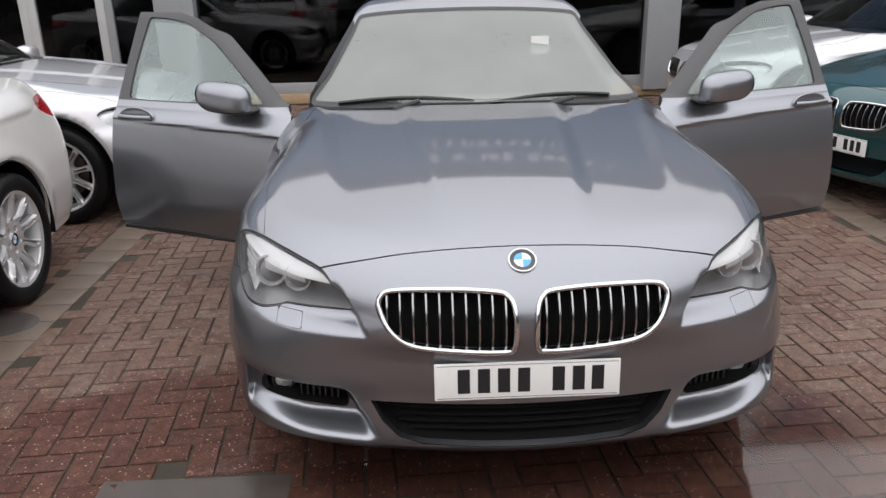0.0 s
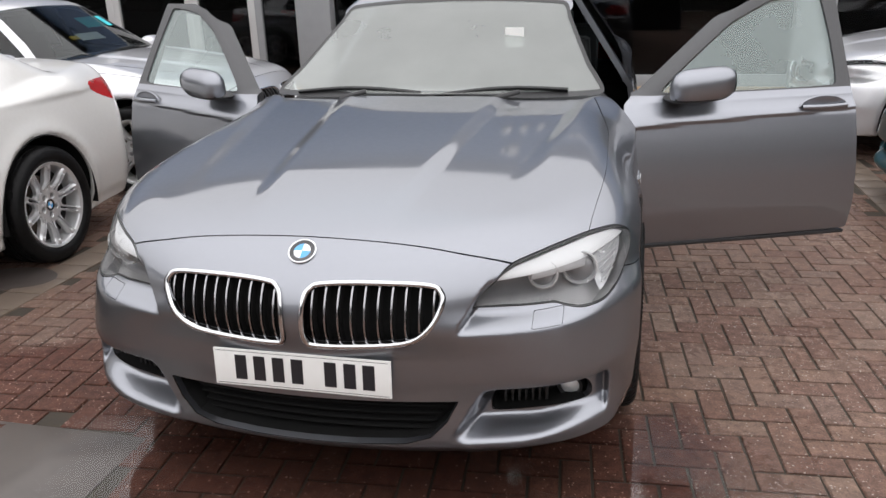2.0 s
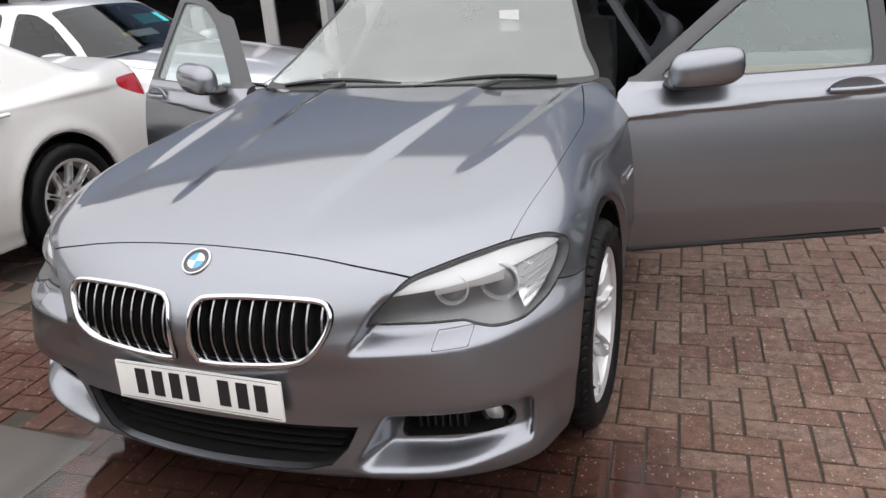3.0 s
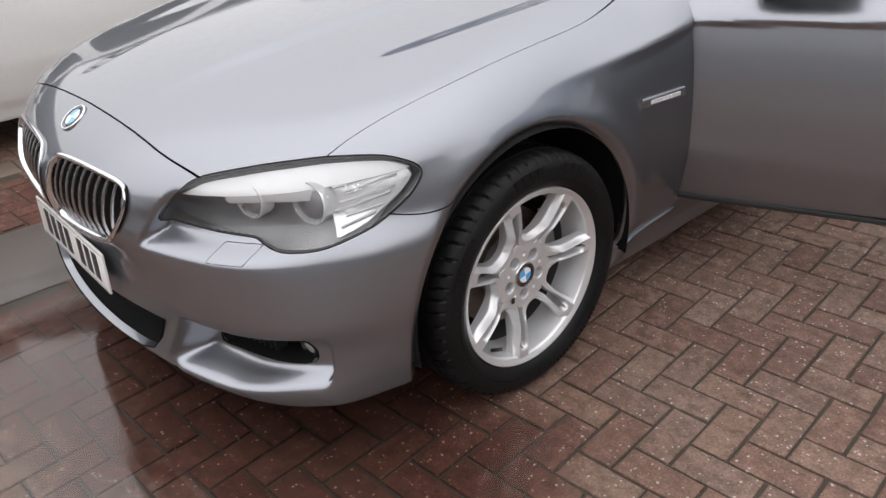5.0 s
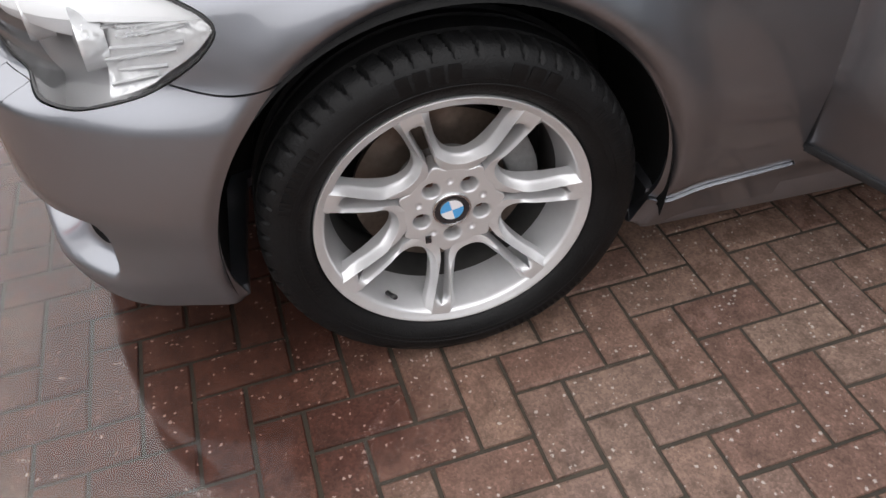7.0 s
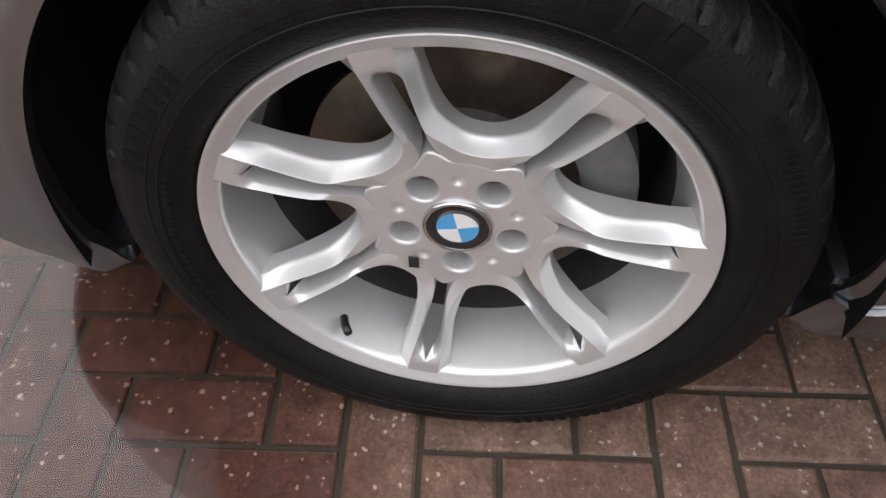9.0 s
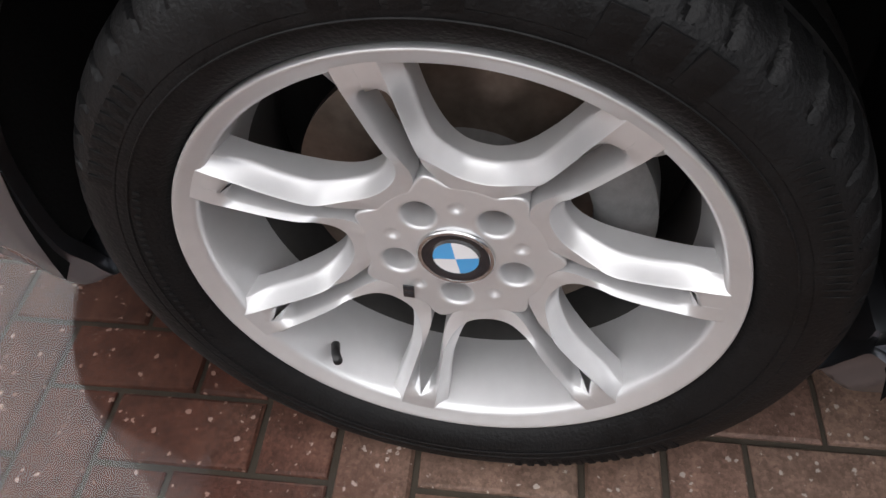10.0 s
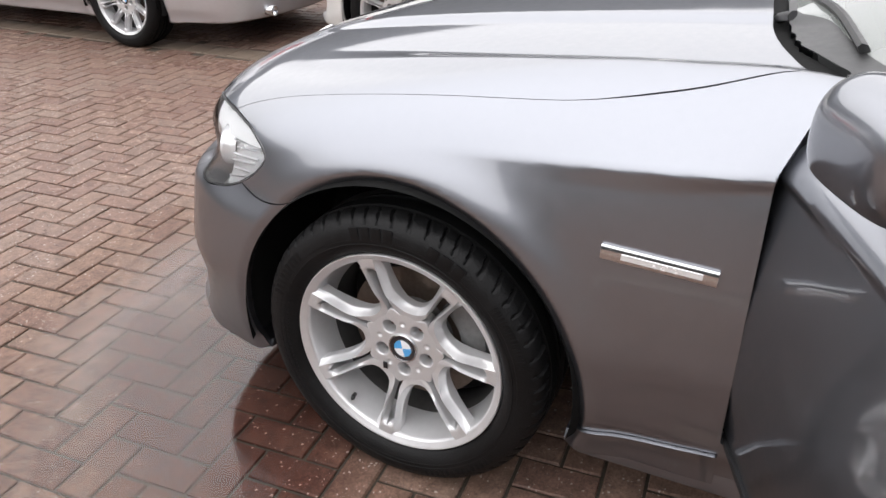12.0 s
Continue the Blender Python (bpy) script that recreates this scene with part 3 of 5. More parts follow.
def badge(parent, m, r=0.041, name="badge"):
    """A round badge of plain quarters, blue and white, in a dark ring; it faces +x of m."""
    v, f = lathe([(0.0, r), (0.003, r), (0.005, r * 0.96), (0.005, r * 0.9), (0.004, r * 0.87)], 64)
    ob = shape(name, v, f, CHROME, parent, "chrome edged round badge with blue and white quarters")
    ob.matrix_local = m
    v, f = lathe([(0.0042, r * 0.9), (0.0046, r * 0.6), (0.003, r * 0.58)], 64)
    shape("badge_ring", v, f, BADGEBLACK, ob)
    for q in range(4):
        th = np.linspace(q * math.pi / 2, (q + 1) * math.pi / 2, 14)
        rr = r * 0.585
        v = np.array([(0.0048, 0, 0)] + [(0.004, rr * math.cos(t), rr * math.sin(t)) for t in th])
        f = [(0, i, i + 1) for i in range(1, 14)]
        shape("badge_quarter", v, f, BADGEBLUE if q % 2 else BADGEWHITE, ob, smooth=False)
    return ob


def plate(parent, m, ink=True):
    """A number plate with plain bars for its writing; it faces -y of m."""
    bm = boxes(((0, 0, 0), (0.52, 0.006, 0.111)), bevel=0.0025)
    ob = part("number_plate", bm, PLATE, parent, "white reflective plate with plain black bars")
    ob.matrix_local = m
    if ink:
        for i, x in enumerate((-0.178, -0.122, -0.066, -0.010, 0.087, 0.143, 0.197)):
            part("bar", boxes(((x, -0.0034, 0.002), (0.034, 0.002, 0.073)), bevel=0), PLATEINK, ob)
        part("border_line", boxes(((0, -0.0032, 0.049), (0.505, 0.001, 0.0012)), ((0, -0.0032, -0.049), (0.505, 0.001, 0.0012)), bevel=0), TRIM, ob)
    return ob


# ---- wheels ----
FACE = curve((0, -0.041), (0.08, -0.040), (0.09, -0.0375), (0.10, -0.0335), (0.12, -0.0265), (0.14, -0.021), (0.168, -0.0155), (0.2, -0.0115), (0.22, -0.009), (0.232, -0.0085))


def hub_field(x, y, z, count=7):
    """The flat hub of a wheel with five bolt holes, a little wider below each pair of spokes."""
    r = np.sqrt(y * y + z * z) + 1e-9
    th = np.arctan2(z, y) - radians(157.5)
    t5 = 2 * math.pi / 5
    a5 = (np.arctan2(z, y) + math.pi / 2 + t5 / 2) % t5 - t5 / 2
    hole = np.hypot(r * np.cos(a5) - 0.0575, r * np.sin(a5)) - 0.0155 - 0.12 * np.clip(x + 0.045, -0.02, 0.006)
    a6 = (np.arctan2(z, y) - math.pi / 2 + t5 / 2) % t5 - t5 / 2
    pip = np.hypot(np.hypot(r * np.cos(a6) - 0.061, r * np.sin(a6)), x + 0.038) - 0.0066
    edge = 0.0865 + 0.012 * np.maximum(np.cos(count * th), 0) ** 2
    d = smax(x + 0.0408, (r - edge) * 0.9, 0.003)
    d = smax(d, -0.082 - x, 0.004)
    return smax(smax(d, -hole, 0.004), -pip, 0.003)


def spoke_pairs(count=7, slim=1.0, rows=46):
    """Pairs of spokes lofted from the edge of the openings over a sharp crest into the slot, as one mesh."""
    sec = math.pi / count
    # the edge of half an opening, from its round end near the hub out to the rim: along its middle line, and across
    t = np.linspace(0, 1, rows)
    u2 = 0.1075 + 0.1215 * t**2.2
    v2 = slim * 0.0725 * t**0.94
    du, dv = np.gradient(u2), np.gradient(v2)
    n = np.hypot(du, dv)
    nu, nv = -dv / n, du / n
    nu[0], nv[0] = -1.0, 0.0
    flank = slim * (0.0115 + 0.002 * sstep(0.3, 0.6, t) + 0.004 * sstep(0.6, 1.0, t))

    def place(uu, vv):
        """From the opening's axes to the pair's: along the pair, and across from its middle."""
        return uu * math.cos(sec) + vv * math.sin(sec), uu * math.sin(sec) - vv * math.cos(sec)

    ex, ey = place(u2, v2)
    cx, cy = place(u2 + nu * flank, v2 + nv * flank)
    gap = np.interp(cx, [0.09, 0.12, 0.165, 0.212, 0.24], [0.005, 0.0078, 0.0112, 0.0145, 0.015]) * slim
    cy = np.maximum(cy, gap + 0.003 * slim)
    # the inner edge: the slot beside the crest, or the rim of the hub round the end of the opening
    hubward = 1 - sstep(0.100, 0.116, cx)
    ca = np.arctan2(cy, cx)
    hx, hy = 0.081 * np.cos(ca), 0.081 * np.sin(ca)
    shut = np.sqrt(np.clip(1 - (np.maximum(cx - 0.192, 0) / 0.018) ** 2, 0, 1))
    sx = cx * (1 - hubward) + hx * hubward
    sy = gap * shut * (1 - hubward) + hy * hubward
    groove = (1 - hubward) * shut
    face = lambda p, q: FACE(np.hypot(p, q))
    low = 1 - sstep(0.084, 0.145, cx)
    cz = face(cx, cy) * (1 - low) - 0.0402 * low
    cols = []
    back = np.interp(np.hypot(ex, ey), [0, 0.09, 0.15, 0.2, 0.26], [-0.088, -0.08, -0.066, -0.052, -0.04])
    deep = cz - (0.017 + 0.004 * sstep(0.2, 0.7, t)) * (1 - 0.55 * sstep(0.8, 1.0, t))
    cols.append((ex, ey, back))
    cols.append((ex, ey, deep - 0.0022))
    for k, w in ((0.06, 0.97), (0.22, 0.86), (0.42, 0.68), (0.62, 0.46), (0.80, 0.25), (0.93, 0.085), (0.985, 0.012)):
        cols.append((ex + (cx - ex) * k, ey + (cy - ey) * k, cz + (deep - cz) * w))
    cols.append((cx, cy, cz))
    for k in (0.12, 0.5, 0.88):
        cols.append((cx + (sx - cx) * k, cy + (sy - cy) * k, cz + ((face(sx, sy) * (1 - hubward) - 0.0414 * hubward) - 0.0065 * groove - cz) * k))
    top = (face(sx, sy) * (1 - hubward) - 0.0414 * hubward) - 0.0065 * groove
    cols.append((sx, sy, top))
    cols.append((sx - 0.001 * (cx > 0.192), sy * 0.94, top - 0.004 * groove))
    cols.append((sx - 0.003 * (cx > 0.192), sy * 0.8, top - 0.030 * groove - 0.004 * hubward))
    verts, faces = [], []
    for i in range(count):
        for m in (1, -1):
            base = len(verts)
            c, q = math.cos(radians(157.5) + 2 * sec * i), math.sin(radians(157.5) + 2 * sec * i)
            for p, w, x in cols:
                verts += [(float(xx), float(pp * c - m * ww * q), float(pp * q + m * ww * c)) for pp, ww, xx in zip(p, w, x)]
            for k in range(len(cols) - 1):
                for j in range(rows - 1):
                    f = (base + k * rows + j, base + (k + 1) * rows + j, base + (k + 1) * rows + j + 1, base + k * rows + j + 1)
                    faces.append(f if m > 0 else f[::-1])
    return np.array(verts), faces


def rim_profile():
    """Half of the rim's lip, from inside the openings over the flat edge to the tyre."""
    return [(-0.05, 0.2215), (-0.03, 0.2245), (-0.0185, 0.2262), (-0.0135, 0.2275), (-0.0105, 0.2295), (-0.0088, 0.2325), (-0.0065, 0.237), (-0.0042, 0.2405), (-0.0025, 0.2435), (-0.002, 0.2452), (-0.003, 0.2464), (-0.008, 0.2468), (-0.03, 0.2468)]


def tyre_mesh(seg, sipes, radius=0.338):
    """The tyre: sidewall, shoulder blocks cut by slanting grooves, and a tread with four ribs."""
    prof = [(-0.014, 0.2470), (-0.006, 0.2490), (0.003, 0.256), (0.011, 0.272), (0.0125, 0.285), (0.0122, 0.286), (0.0130, 0.287), (0.0118, 0.300), (0.006, 0.315), (0.0045, 0.3165), (0.0035, 0.3185), (-0.004, 0.326), (-0.010, 0.3305), (-0.017, 0.3335), (-0.026, 0.3355), (-0.036, 0.3365), (-0.043, 0.337), (-0.044, 0.3295), (-0.052, 0.3295), (-0.053, 0.3373), (-0.07, 0.3378), (-0.088, 0.338), (-0.089, 0.330), (-0.099, 0.330), (-0.1, 0.338)]
    prof = prof + [(-0.222 - x, r) for x, r in prof[::-1]][1:]
    p = np.array(prof)
    p[:, 1] = np.where(p[:, 1] > 0.3, p[:, 1] + (radius - 0.338), p[:, 1])
    n = len(p)
    th = np.linspace(0, 2 * math.pi, seg, endpoint=False)
    x = np.repeat(p[:, :1], seg, 1)
    r = np.repeat(p[:, 1:], seg, 1)
    off = np.abs(x + 0.111)
    ph = (th[None] * sipes / (2 * math.pi) + (off - 0.06) * 9 + 0.15 * np.sin(th[None] * 11)) % 1.0
    cut = np.where((ph < 0.16) & (off > 0.064) & (r > 0.3165), 1.0, 0.0)
    r = r - cut * np.where(off < 0.105, 0.008, 0.004)
    v = np.stack([x, r * np.cos(th), r * np.sin(th)], -1).reshape(-1, 3)
    f = [(i * seg + j, i * seg + (j + 1) % seg, (i + 1) * seg + (j + 1) % seg, (i + 1) * seg + j) for i in range(n - 1) for j in range(seg)]
    return v, f


def wheel(parent, m, step, seg, hero):
    """A wheel whose outer edge lies in the plane x = 0 of m, facing +x."""
    root = new("wheel")
    root.empty_display_size = 0.1
    root.parent, root.matrix_local = parent, m
    key = "hero" if hero else "plain"
    if key not in WHEELS:
        count = 7 if hero else 10
        face_of = lambda x, y, z: hub_field(x, y, z, count)
        hub = skin(face_of, (-0.09, -0.104, -0.104), (-0.03, 0.104, 0.104), step)
        hub = mesh_of("hub", *hub, ALLOY, gradient(face_of, hub[0], 3e-4))
        sv, sf = spoke_pairs(count, 1.0 if hero else 0.67)
        spokes = mesh_of("spokes", sv, sf, ALLOY)
        spokes.set_sharp_from_angle(angle=radians(32))
        lv, lf = lathe(rim_profile(), seg)
        rim = mesh_of("rim", lv, [q[::-1] for q in lf], ALLOY)
        rv, rf = lathe([(-0.024, 0.2251), (-0.04, 0.2221), (-0.07, 0.216), (-0.095, 0.2118)], seg)
        # the deep part of the barrel is a darker grey than the rim
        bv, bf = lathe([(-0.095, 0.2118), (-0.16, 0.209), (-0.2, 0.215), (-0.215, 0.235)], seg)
        barrel = mesh_of("barrel", bv, [q[::-1] for q in bf], DARKBARREL)
        well = mesh_of("rim_well", rv, [q[::-1] for q in rf], ALLOY)
        tv, tf = tyre_mesh(720 if hero else 120, 60, 0.338)
        tyre = mesh_of("tyre", tv, [q[::-1] for q in tf], RUBBER)
        tyre.set_sharp_from_angle(angle=radians(35))
        WHEELS[key] = spokes, hub, rim, tyre, barrel, well
    spokes, hub, rim, tyre, barrel, well = WHEELS[key]
    for nm, me, lab in (("spokes", spokes, "silver alloy double spokes round a dished hub"), ("hub", hub, "flat silver hub with five bolt holes"), ("rim", rim, "silver alloy rim"), ("rim_well", well, "silver inside of the rim"), ("barrel", barrel, "dark grey inner barrel"), ("tyre", tyre, "black rubber tyre with grooved shoulder")):
        ob = new(nm, me)
        ob.parent = root
        tagged(ob, lab)
    v, f = lathe([(-0.11, 0.05), (-0.11, 0.165), (-0.122, 0.165), (-0.122, 0.05)], seg)
    shape("brake_disc", v, f, DISC, root, "worn steel brake disc", smooth=False)
    v, f = lathe([(-0.08, 0.02), (-0.08, 0.086), (-0.095, 0.09), (-0.12, 0.092)], seg)
    shape("disc_hat", v, [q[::-1] for q in f], CALIPER, root, sharp=40)
    v, f = lathe([(-0.2, 0.0), (-0.2, 0.215)], 48)
    shape("backing_plate", v, f, LINER, root)
    badge(root, pose(-0.041, 0, 0, 12), 0.036, "hub_cap")
    if hero:
        v, f = lathe([(-0.108, 0.118), (-0.09, 0.12), (-0.084, 0.13), (-0.084, 0.166), (-0.09, 0.176), (-0.13, 0.178)], 96)
        keep = [q for q in f if 0 < (np.arctan2(v[q[0]][2], v[q[0]][1]) + 0.35) % (2 * math.pi) < 1.25]
        shape("brake_caliper", *tidy(v, [q[::-1] for q in keep]), CALIPER, root, "grey cast brake caliper", sharp=40)
        for k in range(5):
            t = radians(-90 + 72 * k)
            v, f = lathe([(-0.072, 0.0115), (-0.066, 0.011), (-0.065, 0.008), (-0.071, 0.007), (-0.071, 0.0005)], 6)
            ob = shape("wheel_bolt", v + (0, 0.0575 * math.cos(t), 0.0575 * math.sin(t)), [q[::-1] for q in f], RUST, root, smooth=False)
        va = radians(-128)
        rod = sweep([(-0.035, 0.216, 0), (-0.02, 0.208, 0), (-0.008, 0.2, 0.002)], ring(10, 0.005), up=[(0, 0, 1)] * 3)
        ob = shape("valve", *rod, BLACK, root)
        ob.matrix_local = pose(0, 0, 0, math.degrees(va))
        part("side_tag", boxes(((-0.0375, 0, 0), (0.002, 0.017, 0.011)), ((-0.0362, -0.004, 0), (0.001, 0.004, 0.009)), ((-0.0362, 0.004, 0), (0.001, 0.006, 0.009)), bevel=0.0004), BADGEBLACK, root, "small dark enamel tag").matrix_local = pose(0, 0, 0, -128) @ pose(0, 0.075, 0, 38)
        v, f = lathe([(0.0128, 0.276), (0.0136, 0.2765), (0.0136, 0.2775), (0.0126, 0.278)], 160)
        shape("sidewall_ridge", v + (-0.0004, 0, 0), [g[::-1] for g in f], RUBBER, root)
        for first, count, r, size in ((104, 4, 0.2985, (0.003, 0.020, 0.030)), (70, 3, 0.2985, (0.003, 0.024, 0.030)), (40, 18, 0.300, (0.0016, 0.0022, 0.024)), (205, 22, 0.270, (0.0016, 0.004, 0.006)), (-40, 14, 0.2985, (0.0022, 0.008, 0.014)), (160, 9, 0.2985, (0.0022, 0.009, 0.02))):
            for k in range(count):
                ob = part("sidewall_mark", boxes(((0.0118 if r > 0.28 else 0.0108, r, 0), (size[0], size[2], size[1])), bevel=0.0005), RUBBER, root)
                ob.matrix_local = pose(0, 0, 0, first - k * math.degrees((size[1] + 0.006) / r))
    return root


WHEELS = {}


# ---- the grey saloon with its front doors open ----
def tube(path, section, mat, name, parent, label="", closed=False, up=None):
    v, f = sweep(path, section, closed, up)
    return shape(name, v, f, mat, parent, label, sharp=50)


def kidney_grille(car, side, slats, mat_gap=LINER):
    xz = KIDNEY * (side, 1)
    if side < 0:
        xz = xz[::-1]
    path = np.stack([xz[:, 0], at_front(xz[:, 0], xz[:, 1]) - 0.001, xz[:, 1]], 1)
    n = gradient(lower, path)
    root = tube(path, [(-0.003, -0.012), (-0.0065, 0.000), (-0.006, 0.005), (-0.0015, 0.0075), (0.0045, 0.006), (0.0075, 0.001), (0.006, -0.012)], CHROME, "kidney_grille", car, "chrome framed grille with upright chrome slats", True, n)
    for i in range(slats):
        x = 0.055 + (0.378 - 0.055) * i / (slats - 1)
        z = np.linspace(0.53, 0.74, 80)
        ok = inside(KIDNEY, np.full(80, x), z) < -0.004
        zz = np.linspace(z[ok][0], z[ok][-1], 14)
        y = at_front(np.full(14, x), zz) + 0.008
        bow = 0.012 * np.sin(np.linspace(0, math.pi, 14))
        p = np.stack([np.full(14, side * x), y - bow * 0.3, zz], 1)
        tube(p, [(-0.0024, 0.0), (-0.0034, 0.003), (-0.0034, 0.007), (0.0034, 0.007), (0.0034, 0.003), (0.0024, 0.0)], SLATMETAL, "slat", root, "", False, np.tile((0, 1.0, 0.0), (14, 1)))
        tube(p + (0, 0.0075, 0), [(-0.003, 0.0), (-0.005, 0.022), (0.005, 0.022), (0.003, 0.0)], LINER, "slat_fin", root, "", False, np.tile((0, 1.0, 0.0), (14, 1)))
    c = xz.mean(0)
    back = c + (xz - c) * 1.04
    v = np.stack([back[:, 0], at_front(xz[:, 0], xz[:, 1]) + 0.045, back[:, 1]], 1)
    shape("grille_backing", np.concatenate([v, v - (0, 0.05, 0)]), [tuple(range(len(v)))] + [(i, (i + 1) % len(v), len(v) + (i + 1) % len(v), len(v) + i) for i in range(len(v))], mat_gap, root, smooth=False)
    return root


def headlight(car, lens_mesh, side, hero):
    root = panel("headlight", inset(lens_mesh, 0.001), LENS, car, "clear headlamp lens over twin round lamps", depth=0)
    root.visible_shadow = False
    bowl = inset(lens_mesh, 0.06)
    n = gradient(body, lens_mesh[0])
    v, f, nn = lip(lens_mesh, n, 0.062)
    walls = tidy(v, f[len(lens_mesh[1]):])
    shape("lamp_bowl", *joined(bowl, walls), LAMPGREY, root, "grey lamp bowl")
    # the black gasket round the lens
    def gasket(x, y, z):
        return np.abs(in_lamp(x, y, z) + 0.0012) - 0.0022
    edge = clip(lens_mesh, gasket)[0]
    if len(edge[0]):
        e = inset(edge, -0.0006)
        shape("gasket", *e, BLACK, root, "black rubber seal", gradient(body, e[0]))

    def zone(g, by, mat, name, label=""):
        piece = clip(lens_mesh, g)[0]
        if len(piece[0]):
            p = inset(piece, by)
            shape(name, *p, mat, root, label, gradient(body, p[0]))

    # the brow along the top edge, the faceted flank with the indicator
    zone(lambda x, y, z: np.maximum(0.702 + 0.08 * (corner(x, y) - 0.47) - z, in_lamp(x, y, z) + 0.006), 0.016, LAMPWHITE, "lamp_brow", "white light strip under the lens")
    zone(lambda x, y, z: np.maximum(0.775 - corner(x, y) - 0.25 * (z - 0.7), in_lamp(x, y, z) + 0.012), 0.03, LAMPSILVER, "indicator_reflector", "faceted silver reflector")
    if hero:
        for k in range(8):
            s = np.linspace(0.79 + 0.012 * (k % 3), 0.925 - 0.006 * abs(k - 5) ** 1.5, 8)
            z = 0.628 + 0.0155 * k + (0.16 + 0.05 * (k % 2)) * (s - 0.8)
            x0 = np.linspace(0.5, 0.9, 500)
            p = []
            for a, b in zip(s, z):
                y0 = at_front(x0, np.full(500, b))
                i = int(np.argmin(np.abs(corner(x0, y0) - a)))
                p.append((side * x0[i], y0[i], b))
            p = np.array(p)
            n = gradient(body, p)
            if np.all(in_lamp(*p.T) < -0.006):
                tube(p - n * 0.024, [(-0.0028, 0), (0.0, 0.005), (0.0034, 0.001)], LAMPSILVER, "reflector_rib", root, "", False, n)
        zone(lambda x, y, z: np.maximum(np.maximum(0.678 + 0.08 * (corner(x, y) - 0.47) - z, z - 0.701 - 0.08 * (corner(x, y) - 0.47)), np.maximum(np.maximum(0.55 - corner(x, y), corner(x, y) - 0.775), in_lamp(x, y, z) + 0.012)), 0.017, LAMPLID, "lamp_lid", "grey lid over the lamps")
    for s, z, r in ((0.60, 0.684, 0.042), (0.735, 0.690, 0.05)):
        # where the corner line meets the body at that height
        x0 = np.linspace(0.3, 0.9, 400)
        y0 = at_front(x0, np.full(400, z))
        i = int(np.argmin(np.abs(corner(x0, y0) - s)))
        c = np.array([side * x0[i], y0[i], z])
        nrm = gradient(body, c[None])[0]
        way = Vector((side * 0.25, -1, 0.06)).normalized()
        m = Matrix.Translation(Vector(c - nrm * 0.034)) @ way.to_track_quat("X", "Z").to_matrix().to_4x4()
        v, f = lathe([(-0.03, r * 0.98), (0.004, r), (0.008, r * 0.98), (0.008, r * 0.91), (0.002, r * 0.87), (-0.006, r * 0.80)], 48)
        lamp = shape("lamp_ring", v, [q[::-1] for q in f], LAMPSILVER, root, "pale light ring", sharp=40)
        lamp.matrix_local = m
        v, f = lathe([(-0.006, r * 0.8), (0.004, r * 0.66), (0.01, r * 0.4), (0.0125, 0.001)], 40)
        ob = shape("projector", v, [q[::-1] for q in f], LAMPGREY, root, "round projector lens")
        ob.matrix_local = m
    return root


def door_mirror(door, side):
    """A door mirror in the closed door's place: a tapered shell on a foot."""
    def f(x, y, z):
        u, v, w = (y - 1.836) / 0.140, (side * x - 0.893) / 0.062, (z - 1.014 - 0.02 * (y - 1.832) / 0.143) / 0.076
        w = w * (1.0 + 0.10 * u) + 0.06 * u
        shell = (np.abs(u) ** 4 + np.abs(v) ** 2.0 + np.abs(w) ** 2.6) ** 0.36 - 1
        return smax(smax(smax(shell * 0.05, 0.952 - z, 0.012), 0.845 - side * x, 0.006), y - 1.958, 0.006)
    lo = (min(side * 0.85, side * 0.99), 1.66, 0.9)
    v, fc = skin(f, lo, (lo[0] + 0.16, 2.0, 1.13), 0.006)
    up, low = clip((v, fc), lambda x, y, z: 0.964 - z)
    shape("mirror_shell", *up, GREY, door, "grey painted mirror cap", gradient(f, up[0]))
    shape("mirror_base", *low, BLACK, door, "black mirror underside", gradient(f, low[0]))
    v, fc = lathe([(0.0022, 0.001), (0.002, 0.93), (0.0, 1.0)], 32, axis="y")
    v = v * (0.043, 1, 0.05)
    shape("mirror_glass", v + (side * 0.897, 1.958, 1.028), fc, MIRROR, door, "silvered mirror glass facing back")
    p = np.array([(0.82, 1.74, 0.962), (0.87, 1.74, 0.962), (0.915, 1.75, 0.97)]) * (side, 1, 1)
    tube(p, ring(12, 0.045, 0.018), BLACK, "mirror_foot", door, "", False, np.tile((0, 0, 1.0), (3, 1)))


def door_handle(door, side):
    """A pull handle in a shallow oval cup, on the crease."""
    y, z = 2.40, 0.897
    lo, hi = 0.5, 1.1
    for _ in range(40):
        x = (lo + hi) / 2
        lo, hi = (x, hi) if body(np.array([x]), np.array([y]), np.array([z]))[0] < 0 else (lo, x)
    t = np.linspace(-0.102, 0.102, 16)
    p = np.stack([side * (x + 0.010 + 0.014 * np.cos(t / 0.102 * 1.5)), y + t, z + 0.004 + 0 * t], 1)
    tube(p, ring(10, 0.0115, 0.010), GREY, "door_handle", door, "grey painted pull handle", False, np.tile((side * 1.0, 0, 0), (16, 1)))
    v, f = lathe([(0.0035, 0.001), (0.003, 0.7), (0.0035, 0.93), (0.007, 1.0), (0.0, 1.03)], 40)
    v = v * (1, 0.108, 0.048) + (x - 0.003, y, z)
    v = v * (side, 1, 1)
    shape("handle_cup", v, [q[::-1] for q in f] if side > 0 else f, GREY, door, "shallow recess behind the handle")


